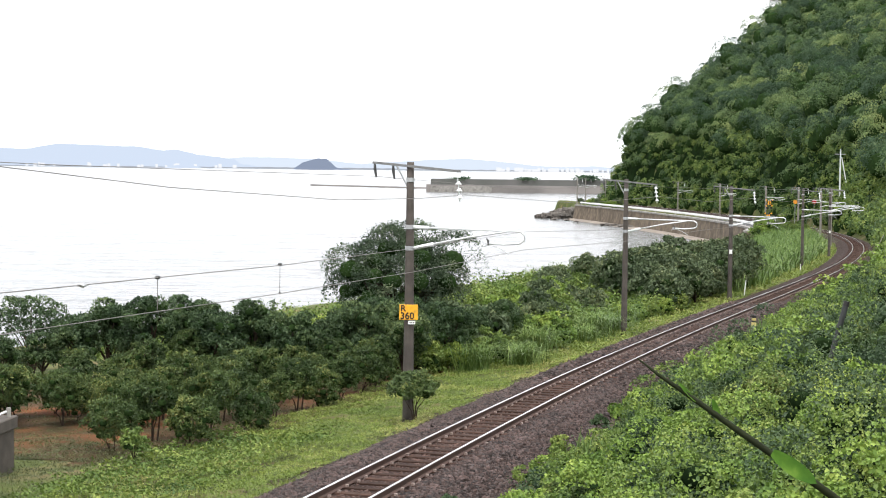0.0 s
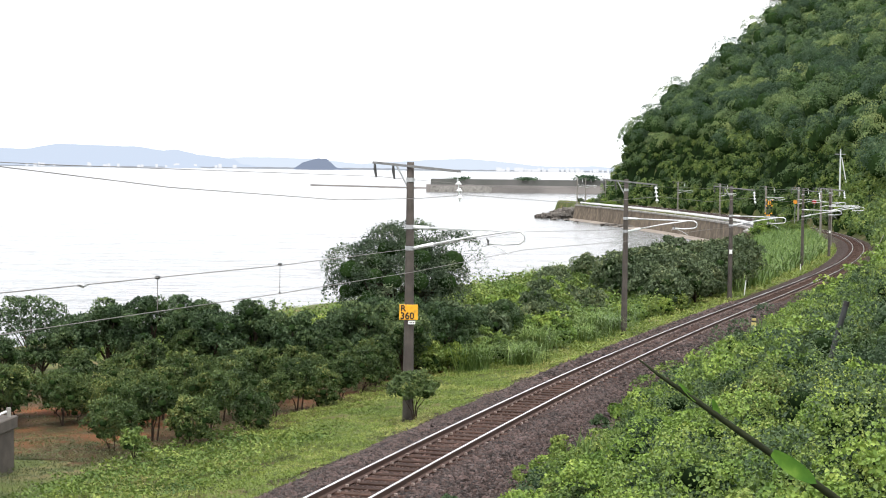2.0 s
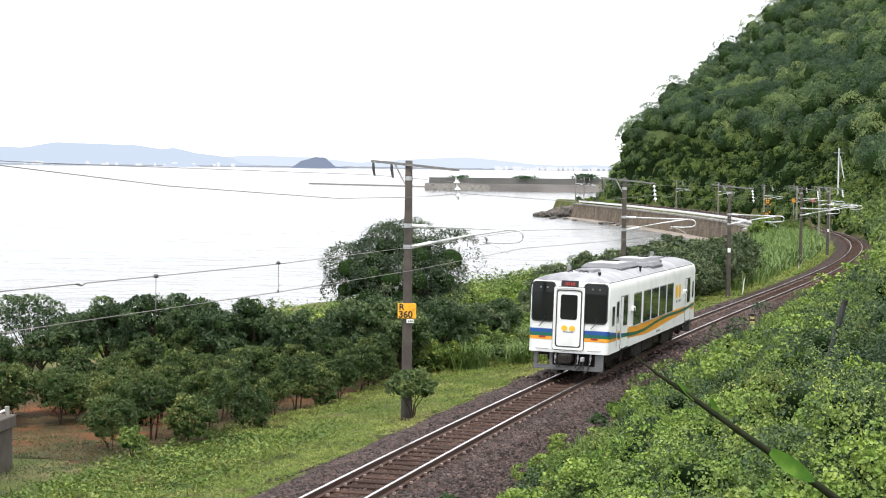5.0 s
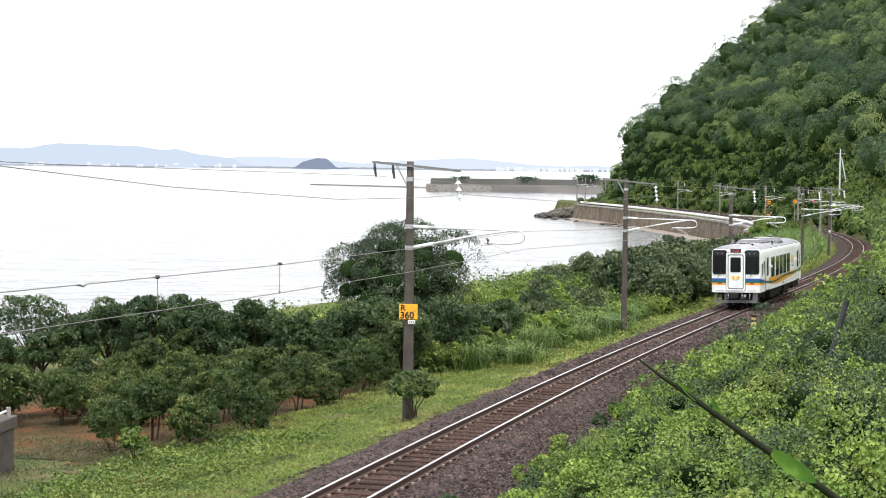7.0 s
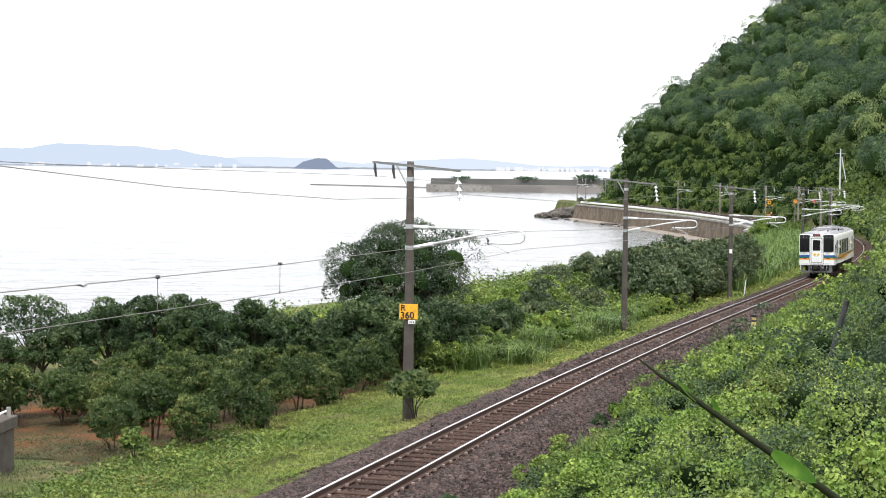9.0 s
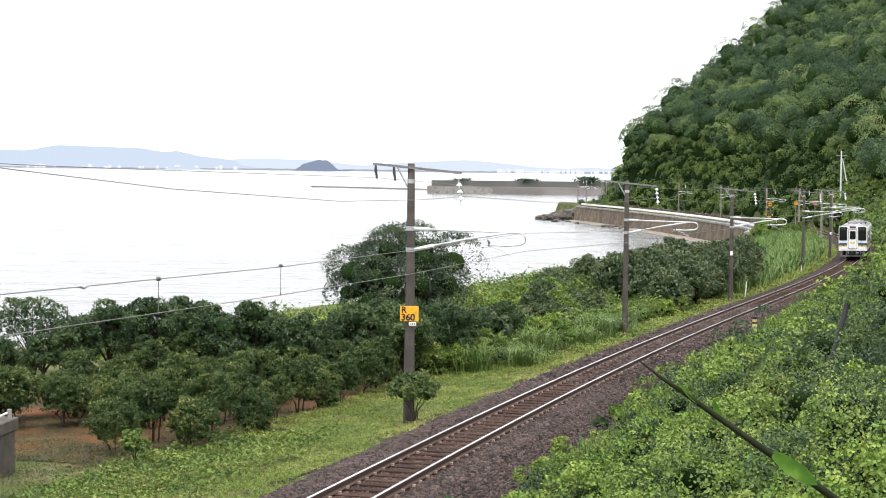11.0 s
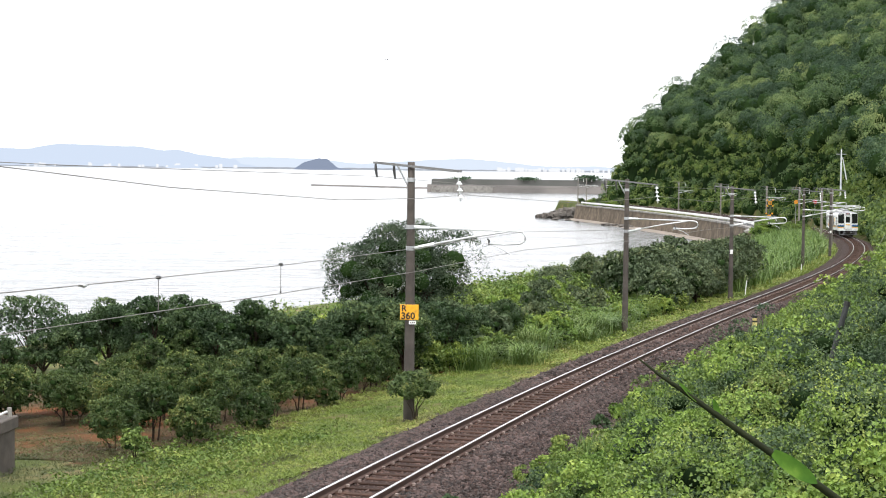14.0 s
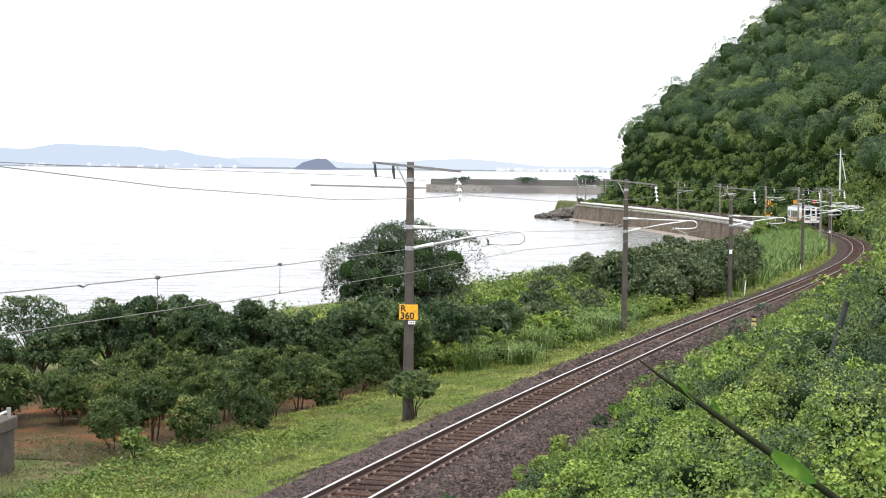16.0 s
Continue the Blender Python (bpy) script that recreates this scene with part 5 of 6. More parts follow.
T_GREEN = mat("green_stripe", (0.006, 0.115, 0.085), (0.006, 0.10, 0.075), 0.35, 1, bump=0)
T_YEL = mat("emblem_yellow", (0.80, 0.46, 0.03), (0.77, 0.43, 0.03), 0.4, 1, bump=0)
T_RED = mat("red_lamp", (0.35, 0.02, 0.015), None, 0.3, 1, bump=0)
T_RUB = mat("black_rubber", (0.02, 0.02, 0.02), None, 0.6, 1, bump=0)
T_UNDER = mat("underframe", (0.034, 0.03, 0.027), (0.018, 0.016, 0.015), 0.85, 4, bump=0.2, spec=0.15)
T_PLOW = mat("grey_plough", (0.13, 0.133, 0.137), (0.10, 0.103, 0.107), 0.6, 4, bump=0.1)
T_LED = bpy.data.materials.new("red_display")
T_LED.use_nodes = True
T_LED.node_tree.nodes["Principled BSDF"].inputs["Base Color"].default_value = (0.2, 0.01, 0.01, 1)
T_LED.node_tree.nodes["Principled BSDF"].inputs["Emission Color"].default_value = (1.0, 0.05, 0.03, 1)
T_LED.node_tree.nodes["Principled BSDF"].inputs["Emission Strength"].default_value = 0.25

HL, HW = BODY_L / 2, BODY_W / 2


def plan(inset=0.0, n=7):
    """The body's outline from above: bowed ends and rounded corners, counter-clockwise from the right front corner."""
    pts = []
    hw, hl, rc = HW - inset, HL - inset * 0.55, max(0.05, 0.13 - inset * 0.08)
    bow = 0.05
    for sx, sy in ((1, 1), (-1, 1), (-1, -1), (1, -1)):
        arc = []
        for k in range(n):
            a = math.pi / 2 * k / (n - 1)
            arc.append((sx * (hw - rc + rc * math.cos(a)), sy * (hl - bow - rc + rc * math.sin(a))))
        pts += arc if sx * sy > 0 else arc[::-1]
        if sx * sy > 0:
            pts += [(sx * (hw - rc) * q, sy * (hl - bow + bow * (1 - q * q))) for q in (0.66, 0.33, 0, -0.33, -0.66)]
    return pts


def end_y(x, out=0.0):
    """The front end's surface at offset x."""
    hw, rc, bow = HW, 0.13, 0.05
    e = hw - rc
    if abs(x) <= e:
        return -(HL - bow + bow * (1 - (x / e) ** 2)) - out
    d = min(abs(x) - e, rc)
    return -(HL - bow - rc + math.sqrt(max(rc * rc - d * d, 0))) - out


car = empty("railcar", pose(0, 0, 0), label="white diesel railcar with orange, green and blue stripes", category="train")
LEVELS = [(0.826, 0.0), (1.3, 0.0), (2.2, 0.0), (2.80, 0.004), (2.93, 0.02), (3.02, 0.055), (3.07, 0.10)]
ROOFL = [(3.07, 0.10), (3.15, 0.24), (3.23, 0.46), (3.29, 0.75), (3.315, 1.05)]


def stack(levels, close_bottom=False, close_top=False):
    bm = bmesh.new()
    rows = [[bm.verts.new((x, y, z)) for x, y in plan(i)] for z, i in levels]
    for a, b in zip(rows, rows[1:]):
        for k in range(len(a)):
            bm.faces.new((a[k], a[(k + 1) % len(a)], b[(k + 1) % len(a)], b[k]))
    if close_bottom:
        bm.faces.new(rows[0][::-1])
    if close_top:
        bm.faces.new(rows[-1])
    return bm


body = part("body", stack(LEVELS, False), T_WHITE, car, "white painted body shell", True)
roof = part("roof", stack(ROOFL, False, True), T_ROOF, car, "grey painted roof", True)
for s in (-1, 1):
    bm = bmesh.new()
    box(bm, s * 1.185 - 0.012, s * 1.185 + 0.012, -HL + 0.3, HL - 0.3, 3.03, 3.065)
    part("gutter", bm, T_UNDER, body, "dark rain gutter")


def rounded(w, h, r, n=4):
    out = []
    for sx, sz, a0 in ((1, 1, 0), (-1, 1, 90), (-1, -1, 180), (1, -1, 270)):
        for k in range(n + 1):
            a = radians(a0 + 90 * k / n)
            out.append((sx * (w / 2 - r) + r * math.cos(a), sz * (h / 2 - r) + r * math.sin(a)))
    return out


def dense(w, h, r, m=6):
    """A rounded outline with points along its straight edges."""
    o = rounded(w, h, r)
    out = []
    for i, a in enumerate(o):
        b = o[(i + 1) % len(o)]
        k = m if math.hypot(b[0] - a[0], b[1] - a[1]) > 0.12 else 1
        out += [(a[0] + (b[0] - a[0]) * j / k, a[1] + (b[1] - a[1]) * j / k) for j in range(k)]
    return out


def end_sheet(name, w, h, r, place, thick, material, parent, label="", cols=14, rows=8):
    """A rounded plate that follows the bowed end."""
    bm = bmesh.new()
    g = []
    for i in range(cols + 1):
        a = -w / 2 * math.cos(math.pi * i / cols)
        d = max(0, abs(a) - (w / 2 - r))
        hh = h / 2 - r + math.sqrt(max(r * r - d * d, 0))
        g.append([bm.verts.new(place(a, hh * (2 * j / rows - 1), thick)) for j in range(rows + 1)])
    for p, q in zip(g, g[1:]):
        for j in range(rows):
            bm.faces.new((p[j], q[j], q[j + 1], p[j + 1]))
    return part(name, bm, material, parent, label)


def panel(name, outline, place, thick, material, parent, label="", hole=None):
    """A plate of some thickness; place maps its own (a, b, out) to the car's space. With a hole it is a frame."""
    bm = bmesh.new()
    f = [bm.verts.new(place(a, b, thick)) for a, b in outline]
    k = [bm.verts.new(place(a, b, 0)) for a, b in outline]
    n = len(outline)
    if hole:
        f2 = [bm.verts.new(place(a, b, thick)) for a, b in hole]
        k2 = [bm.verts.new(place(a, b, 0)) for a, b in hole]
        for i in range(n):
            j = (i + 1) % n
            bm.faces.new((f[i], f[j], f2[j], f2[i]))
            bm.faces.new((f[i], k[i], k[j], f[j]))
            bm.faces.new((f2[i], f2[j], k2[j], k2[i]))
    else:
        bm.faces.new(f)
        for i in range(n):
            j = (i + 1) % n
            bm.faces.new((f[i], k[i], k[j], f[j]))
    return part(name, bm, material, parent, label)


def side_place(s, cy, cz):
    return lambda a, b, o: (s * (HW + 0.002 + o), cy + a, cz + b)


def end_at(e, cx, cz):
    def f(a, b, o):
        x = cx + a
        y = end_y(x, 0.003 + o)
        lean = max(0, cz + b - 2.78) * 0.06
        return (x, (y + lean) if e > 0 else -(y + lean), cz + b)
    return f


def window(s, y0, y1, z0, z1, r=0.06, framed=True):
    w, h = y1 - y0, z1 - z0
    pl = side_place(s, (y0 + y1) / 2, (z0 + z1) / 2)
    win = panel("window_frame", rounded(w + 0.07, h + 0.07, r + 0.03), pl, 0.012, T_LIGHT if framed else T_RUB, car, "thin window frame", rounded(w, h, r))
    panel("pane", rounded(w, h, r), pl, 0.004, T_GLASS, win, "dark window pane")


S0 = -HL
for s in (1, -1):
    flip = (lambda a, b: (a, b)) if s > 0 else (lambda a, b: (-b, -a))
    for a, b, z0, z1 in ((4.15, 5.6, 1.47, 2.53), (6.0, 7.42, 1.47, 2.53), (7.62, 9.04, 1.47, 2.53), (9.26, 10.68, 1.47, 2.53), (10.9, 12.32, 1.47, 2.53)):
        window(s, *flip(S0 + a, S0 + b), z0, z1)
    for a, b, z0, z1 in ((0.5, 0.92, 1.72, 2.30), (17.05, 17.42, 1.74, 2.36)):
        window(s, *flip(S0 + a, S0 + b), z0, z1, 0.05)
    for a, b in ((1.95, 3.2), (15.35, 16.6)):
        y0, y1 = flip(S0 + a, S0 + b)
        pl = side_place(s, (y0 + y1) / 2, 1.7)
        d = panel("side_door", rounded(y1 - y0, 1.70, 0.04), pl, 0.006, T_WHITE, car, "white sliding side door")
        panel("door_seal", rounded(y1 - y0 + 0.04, 1.74, 0.05), pl, 0.008, T_RUB, d, "", rounded(y1 - y0 + 0.005, 1.705, 0.045))
        cy = (y0 + y1) / 2 + (0.12 if s > 0 else -0.12)
        pl = side_place(s, cy, 2.07)
        panel("door_pane", rounded(0.6, 0.88, 0.07), pl, 0.012, T_GLASS, d, "dark door window")
        panel("door_pane_frame", rounded(0.68, 0.96, 0.09), pl, 0.016, T_RUB, d, "", rounded(0.6, 0.88, 0.07))
        bm = bmesh.new()
        box(bm, s * (HW + 0.0) - 0.0, s * (HW + 0.06), y0 + 0.1, y1 - 0.1, 0.84, 0.88)
        part("step", bm, T_RUB, d, "dark step edge")
    y0, y1 = flip(S0 + 1.2, S0 + 1.6)
    window(s, y0, y1, 1.76, 2.42, 0.05)
    for a in (1.1, 1.75):
        y0, _ = flip(S0 + a, S0 + a)
        bm = bmesh.new()
        tube(bm, [(s * (HW), y0, 1.0), (s * (HW + 0.05), y0, 1.02), (s * (HW + 0.05), y0, 1.95), (s * HW, y0, 1.97)], 0.014, 6)
        part("handrail", bm, T_LIGHT, car, "thin vertical grab rail")
    for a in (3.85, 15.0):
        y0, _ = flip(S0 + a, S0 + a)
        bm = bmesh.new()
        box(bm, min(s * HW, s * (HW + 0.1)), max(s * HW, s * (HW + 0.1)), y0 - 0.2, y0 + 0.2, 1.98, 2.14, 0.02)
        lampbox = part("side_lamp_box", bm, T_WHITE, car, "small white box on the side")
        bm = bmesh.new()
        box(bm, min(s * (HW + 0.09), s * (HW + 0.106)), max(s * (HW + 0.09), s * (HW + 0.106)), y0 - 0.14, y0 + 0.02, 2.01, 2.1)
        part("lamp_lens", bm, T_RUB, lampbox)
    # swoosh: orange ground with a green ribbon in it
    SX = np.linspace(0.12, 17.68, 60)
    top = np.interp(SX, (0, 1.0, 2, 4, 6.5, 9, 12, 15, 17.8), (1.32, 1.42, 1.49, 1.48, 1.45, 1.47, 1.48, 1.47, 1.54))
    bot = np.interp(SX, (0, 1.4, 3, 6.5, 9, 12, 15, 17.8), (1.22, 1.20, 1.14, 1.02, 1.06, 1.17, 1.24, 1.27))
    gc = np.interp(SX, (0, 1, 2.1, 4.7, 6.2, 7.8, 9.5, 11.3, 13.5, 15.5, 17.8), (1.43, 1.38, 1.30, 1.19, 1.19, 1.26, 1.34, 1.37, 1.35, 1.37, 1.46))
    gh = np.interp(SX, (0, 1, 2.1, 4.7, 17.8), (0.12, 0.09, 0.07, 0.05, 0.055))

    def ribbon(name, lo, hi, xs, out, material, parent=body):
        bm = bmesh.new()
        yy = [flip(S0 + a, S0 + a)[0] for a in xs]
        for off in (out,):
            a = [bm.verts.new((s * (HW + off), y, z)) for y, z in zip(yy, lo)]
            b = [bm.verts.new((s * (HW + off), y, z)) for y, z in zip(yy, hi)]
            for k in range(len(xs) - 1):
                bm.faces.new((a[k], a[k + 1], b[k + 1], b[k]))
        return part(name, bm, material, parent)

    ribbon("orange_stripe", bot, top, SX, 0.0035, T_ORANGE)
    ribbon("green_ribbon", gc - gh, gc + gh * 0.1, SX, 0.0095, T_GREEN)
    n5 = 9
    ribbon("blue_ribbon", (gc + gh * 0.1)[:n5], (gc + gh)[:n5], SX[:n5], 0.0095, T_BLUE)
    ribbon("green_ribbon", (gc + gh * 0.1)[n5 - 1:], (gc + gh)[n5 - 1:], SX[n5 - 1:], 0.0095, T_GREEN)
    for a in (13.2, 13.9):
        y0, _ = flip(S0 + a, S0 + a)
        panel("yellow_emblem", [(0.29 * math.cos(t), 0.27 * math.sin(t)) for t in np.linspace(0, 2 * math.pi, 24, endpoint=False)], side_place(s, y0, 2.16), 0.003, T_YEL, body, "plain orange oval emblem")
    for a, w in ((13.2, 0.28), (13.55, 0.2), (13.85, 0.32), (14.2, 0.18)):
        y0, _ = flip(S0 + a, S0 + a)
        panel("lettering_bar", rounded(w * 0.7, 0.09, 0.01), side_place(s, y0, 1.78), 0.003, T_GREY, body)
    y0, _ = flip(S0 + 9.3, S0 + 9.3)
    for k in range(6):
        panel("lettering_bar", rounded(0.09, 0.08, 0.01), side_place(s, y0 + k * 0.14 - 0.4, 0.95), 0.003, T_GREY, body)

# ends
for e in (1, -1):
    sx = 1 if e > 0 else -1
    for cx, w in ((-0.835, 0.72), (0.835, 0.72)):
        fr = panel("windscreen_frame", dense(w + 0.05, 1.27, 0.12), end_at(e, cx, 2.41), 0.02, T_RUB, car, "black windscreen surround", dense(w - 0.02, 1.2, 0.1))
        end_sheet("windscreen", w, 1.21, 0.1, end_at(e, cx, 2.41), 0.014, T_SCREEN, fr, "dark glossy windscreen")
        for q in (-0.1, 0.12):
            panel("headlamp", [(0.032 * math.cos(t), 0.032 * math.sin(t)) for t in np.linspace(0, 2 * math.pi, 14, endpoint=False)], end_at(e, cx + q, 2.86), 0.022, T_PLOW, fr, "round unlit lamp behind glass")
        bm = bmesh.new()
        f = end_at(e, 0, 0)
        tube(bm, [f(cx - 0.12 * sx, 1.62, 0.03), f(cx + 0.02, 1.78, 0.05), f(cx + 0.06, 1.95, 0.03)], 0.012, 5)
        part("wiper", bm, T_RUB, car, "black wiper arm")
        panel("tail_lamp", rounded(0.22, 0.06, 0.015), end_at(e, cx + (0.0 if cx < 0 else 0.0), 1.30), 0.012, T_RED, car, "red tail lamp")
        bm = bmesh.new()
        g = end_at(e, cx, 0.93)
        tube(bm, [g(-0.2, 0, 0.0), g(-0.19, 0, 0.05), g(0.19, 0, 0.05), g(0.2, 0, 0)], 0.016, 6)
        part("foot_step", bm, T_LIGHT, car, "pale foot step")
    dr = end_sheet("end_door", 0.9, 1.92, 0.05, end_at(e, 0.0, 1.915), 0.022, T_WHITE, car, "white gangway door")
    panel("door_surround", dense(0.98, 1.97, 0.06), end_at(e, 0.0, 1.915), 0.045, T_WHITE, dr, "raised white surround", dense(0.86, 1.90, 0.05))
    panel("door_gasket", dense(0.82, 1.80, 0.09), end_at(e, 0.0, 1.91), 0.034, T_RUB, dr, "black rubber seal", dense(0.75, 1.73, 0.07))
    panel("surround_seal", dense(1.02, 2.0, 0.07), end_at(e, 0.0, 1.915), 0.03, T_RUB, dr, "", dense(0.975, 1.955, 0.06))
    end_sheet("door_pane", 0.54, 0.78, 0.07, end_at(e, 0.0, 2.27), 0.034, T_SCREEN, dr, "dark door window")
    for cx in (-0.125, 0.125):
        panel("yellow_emblem", [(0.1 * math.cos(t), 0.085 * math.sin(t)) for t in np.linspace(0, 2 * math.pi, 20, endpoint=False)], end_at(e, cx, 1.605), 0.034, T_YEL, dr, "plain yellow disc emblem")
    for k in range(7):
        panel("lettering_bar", rounded(0.035, 0.03, 0.005), end_at(e, -0.15 + k * 0.05, 1.49), 0.034, T_GREY, dr)
    end_sheet("destination_display", 0.56, 0.2, 0.03, end_at(e, 0.0, 3.0), 0.022, T_RUB, car, "dark destination display")
    for cx in (-0.13, -0.08, -0.03, 0.05, 0.1, 0.15):
        panel("display_bar", rounded(0.022, 0.1, 0.004), end_at(e, cx, 3.0), 0.03, T_LED, car, "dim red display characters")
    xs = [x for x in np.linspace(-HW, HW, 41)]

    def end_band(name, z0, z1, material, out=0.006):
        for lo, hi in ((-HW, -0.51), (0.51, HW)):
            bm = bmesh.new()
            pts = [lo + (hi - lo) * (0.5 - 0.5 * math.cos(math.pi * k / 20)) for k in range(21)]
            f = lambda x, z: (x * (1 + out * 0.5 / HW), end_y(x, out) if e > 0 else -end_y(x, out), z)
            a = [bm.verts.new(f(x, z0)) for x in pts]
            b = [bm.verts.new(f(x, z1)) for x in pts]
            for k in range(20):
                bm.faces.new((a[k], a[k + 1], b[k + 1], b[k]))
            part(name, bm, material, body)

    end_band("blue_stripe", 1.44, 1.56, T_BLUE)
    end_band("green_stripe", 1.325, 1.44, T_GREEN)
    end_band("orange_stripe", 1.22, 1.325, T_ORANGE)
    # plough and coupler
    ey = (lambda v: v if e > 0 else -v)
    bm = bmesh.new()
    for x, w in ((-1.1, 0.12), (-0.6, 0.1), (0.86, 0.26)):
        box(bm, x, x + w, min(ey(-HL + 0.12), ey(-HL + 0.22)), max(ey(-HL + 0.12), ey(-HL + 0.22)), 0.32, 0.84)
    box(bm, -1.12, 1.12, min(ey(-HL + 0.1), ey(-HL + 0.2)), max(ey(-HL + 0.1), ey(-HL + 0.2)), 0.28, 0.42)
    part("plough", bm, T_PLOW, car, "grey steel rail guard")
    bm = bmesh.new()
    box(bm, -0.16, 0.16, min(ey(-HL - 0.25), ey(-HL + 0.6)), max(ey(-HL - 0.25), ey(-HL + 0.6)), 0.52, 0.78, 0.04)
    box(bm, -0.24, 0.1, min(ey(-HL - 0.35), ey(-HL - 0.12)), max(ey(-HL - 0.35), ey(-HL - 0.12)), 0.5, 0.82, 0.05)
    part("coupler", bm, T_UNDER, car, "dark steel coupler")
    bm = bmesh.new()
    box(bm, -0.55, 0.85, min(ey(-HL + 0.35), ey(-HL + 0.42)), max(ey(-HL + 0.35), ey(-HL + 0.42)), 0.36, 0.83)
    for x, w, z0, z1 in ((-0.52, 0.2, 0.5, 0.7), (0.2, 0.16, 0.56, 0.8), (0.62, 0.14, 0.5, 0.72)):
        box(bm, x, x + w, min(ey(-HL + 0.16), ey(-HL + 0.36)), max(ey(-HL + 0.16), ey(-HL + 0.36)), z0, z1, 0.02)
    part("buffer_beam", bm, T_UNDER, car, "dark oily buffer beam with fittings")
    for x in (-0.42, 0.3, 0.7):
        bm = bmesh.new()
        tube(bm, [(x, ey(-HL + 0.2), 0.78), (x + 0.03, ey(-HL + 0.05), 0.66), (x + 0.02, ey(-HL + 0.02), 0.5)], [0.03, 0.034, 0.022], 8)
        part("air_pipe", bm, T_LIGHT, car, "pale metal pipe end")
    for x, r in ((0.34, 0.16), (0.6, 0.2), (-0.3, 0.14)):
        bm = bmesh.new()
        tube(bm, [(x - r * 0.5 * math.cos(a), ey(-HL + 0.02 - 0.05 * math.sin(a)), 0.62 - 1.9 * r * math.sin(a)) for a in np.linspace(0, math.pi, 9)], 0.02, 6)
        part("brake_hose", bm, T_RUB, car, "black looped hose")
    bm = bmesh.new()
    box(bm, 0.42, 0.54, min(ey(-HL - 0.06), ey(-HL + 0.1)), max(ey(-HL - 0.06), ey(-HL + 0.1)), 0.58, 0.72, 0.02)
    part("hose_cock", bm, T_LIGHT, car)

# underframe, boxes and bogies
bm = bmesh.new()
box(bm, -1.1, 1.1, -HL + 0.4, HL - 0.4, 0.7, 0.83)
part("underframe", bm, T_UNDER, car)
for y0, y1, x0, x1, z0 in ((-3.6, -2.2, -1.12, 1.12, 0.3), (-1.9, 0.2, -1.05, 1.1, 0.34), (0.6, 1.7, -1.1, 1.05, 0.42), (2.0, 3.7, -1.1, 1.12, 0.3)):
    bm = bmesh.new()
    box(bm, x0, x1, y0, y1, z0, 0.75, 0.04)
    part("underfloor_box", bm, T_UNDER, car)
for a0, a1, rt in ((-4.2, -3.7, 0.2), (3.85, 4.6, 0.17)):
    bm = bmesh.new()
    tube(bm, [(0.95, a0, 0.55), (0.95, a1, 0.55)], rt, 12)
    part("air_tank", bm, T_UNDER, car, "dark cylindrical tank")
for cy in (-6.2, 6.2):
    bg_ = part("bogie", box(bmesh.new(), -0.95, -0.8, cy - 1.5, cy + 1.5, 0.45, 0.65, 0.03), T_UNDER, car, "dark steel bogie")
    for sx in (1,):
        part("side_frame", box(bmesh.new(), 0.8, 0.95, cy - 1.5, cy + 1.5, 0.45, 0.65, 0.03), T_UNDER, bg_)
    part("bolster", box(bmesh.new(), -0.85, 0.85, cy - 0.3, cy + 0.3, 0.42, 0.7, 0.03), T_UNDER, bg_)
    for dy in (-1.05, 1.05):
        for sx in (-1, 1):
            bm = bmesh.new()
            tube(bm, [(sx * 0.53, cy + dy, 0.41), (sx * 0.54, cy + dy, 0.41), (sx * 0.645, cy + dy, 0.41), (sx * 0.65, cy + dy, 0.41)], [0.43, 0.43, 0.405, 0.3], 24)
            part("wheel", bm, T_UNDER, bg_, "steel wheel")
            part("axle_box", box(bmesh.new(), sx * 0.87 - 0.1, sx * 0.87 + 0.1, cy + dy - 0.16, cy + dy + 0.16, 0.3, 0.56, 0.03), T_UNDER, bg_)
            bm = bmesh.new()
            tube(bm, [(sx * 0.87, cy + dy * 0.72, 0.5), (sx * 0.87, cy + dy * 0.72, 0.78)], 0.09, 10)
            part("spring", bm, T_UNDER, bg_)

# roof equipment
def roof_unit(name, s0, s1, x0, x1, z0, z1, material, slope=0.18, label=""):
    bm = bmesh.new()
    a = [bm.verts.new(p) for p in ((x0, S0 + s0, z0), (x1, S0 + s0, z0), (x1, S0 + s1, z0), (x0, S0 + s1, z0))]
    zm = z0 + (z1 - z0) * 0.5
    b = [bm.verts.new(p) for p in ((x0, S0 + s0, zm), (x1, S0 + s0, zm), (x1, S0 + s1, zm), (x0, S0 + s1, zm))]
    k = slope
    c = [bm.verts.new(p) for p in ((x0 + k, S0 + s0 + k, z1), (x1 - k, S0 + s0 + k, z1), (x1 - k, S0 + s1 - k, z1), (x0 + k, S0 + s1 - k, z1))]
    for lo, hi in ((a, b), (b, c)):
        for i in range(4):
            bm.faces.new((lo[i], lo[(i + 1) % 4], hi[(i + 1) % 4], hi[i]))
    bm.faces.new(c)
    return part(name, bm, material, car, label)


def cover_plate(parent, s0, s1, x0, x1, z, material, n=1):
    bm = bmesh.new()
    box(bm, x0, x1, S0 + s0, S0 + s1, z, z + 0.025, 0.008)
    o = part("cover_plate", bm, material, parent)
    return o


ac1 = roof_unit("air_conditioner", 4.9, 8.2, -0.72, 0.68, 3.2, 3.45, T_GREY, 0.14, "grey roof air conditioner with a pale lid")
cover_plate(ac1, 5.15, 7.1, -0.52, 0.46, 3.448, T_LIGHT)
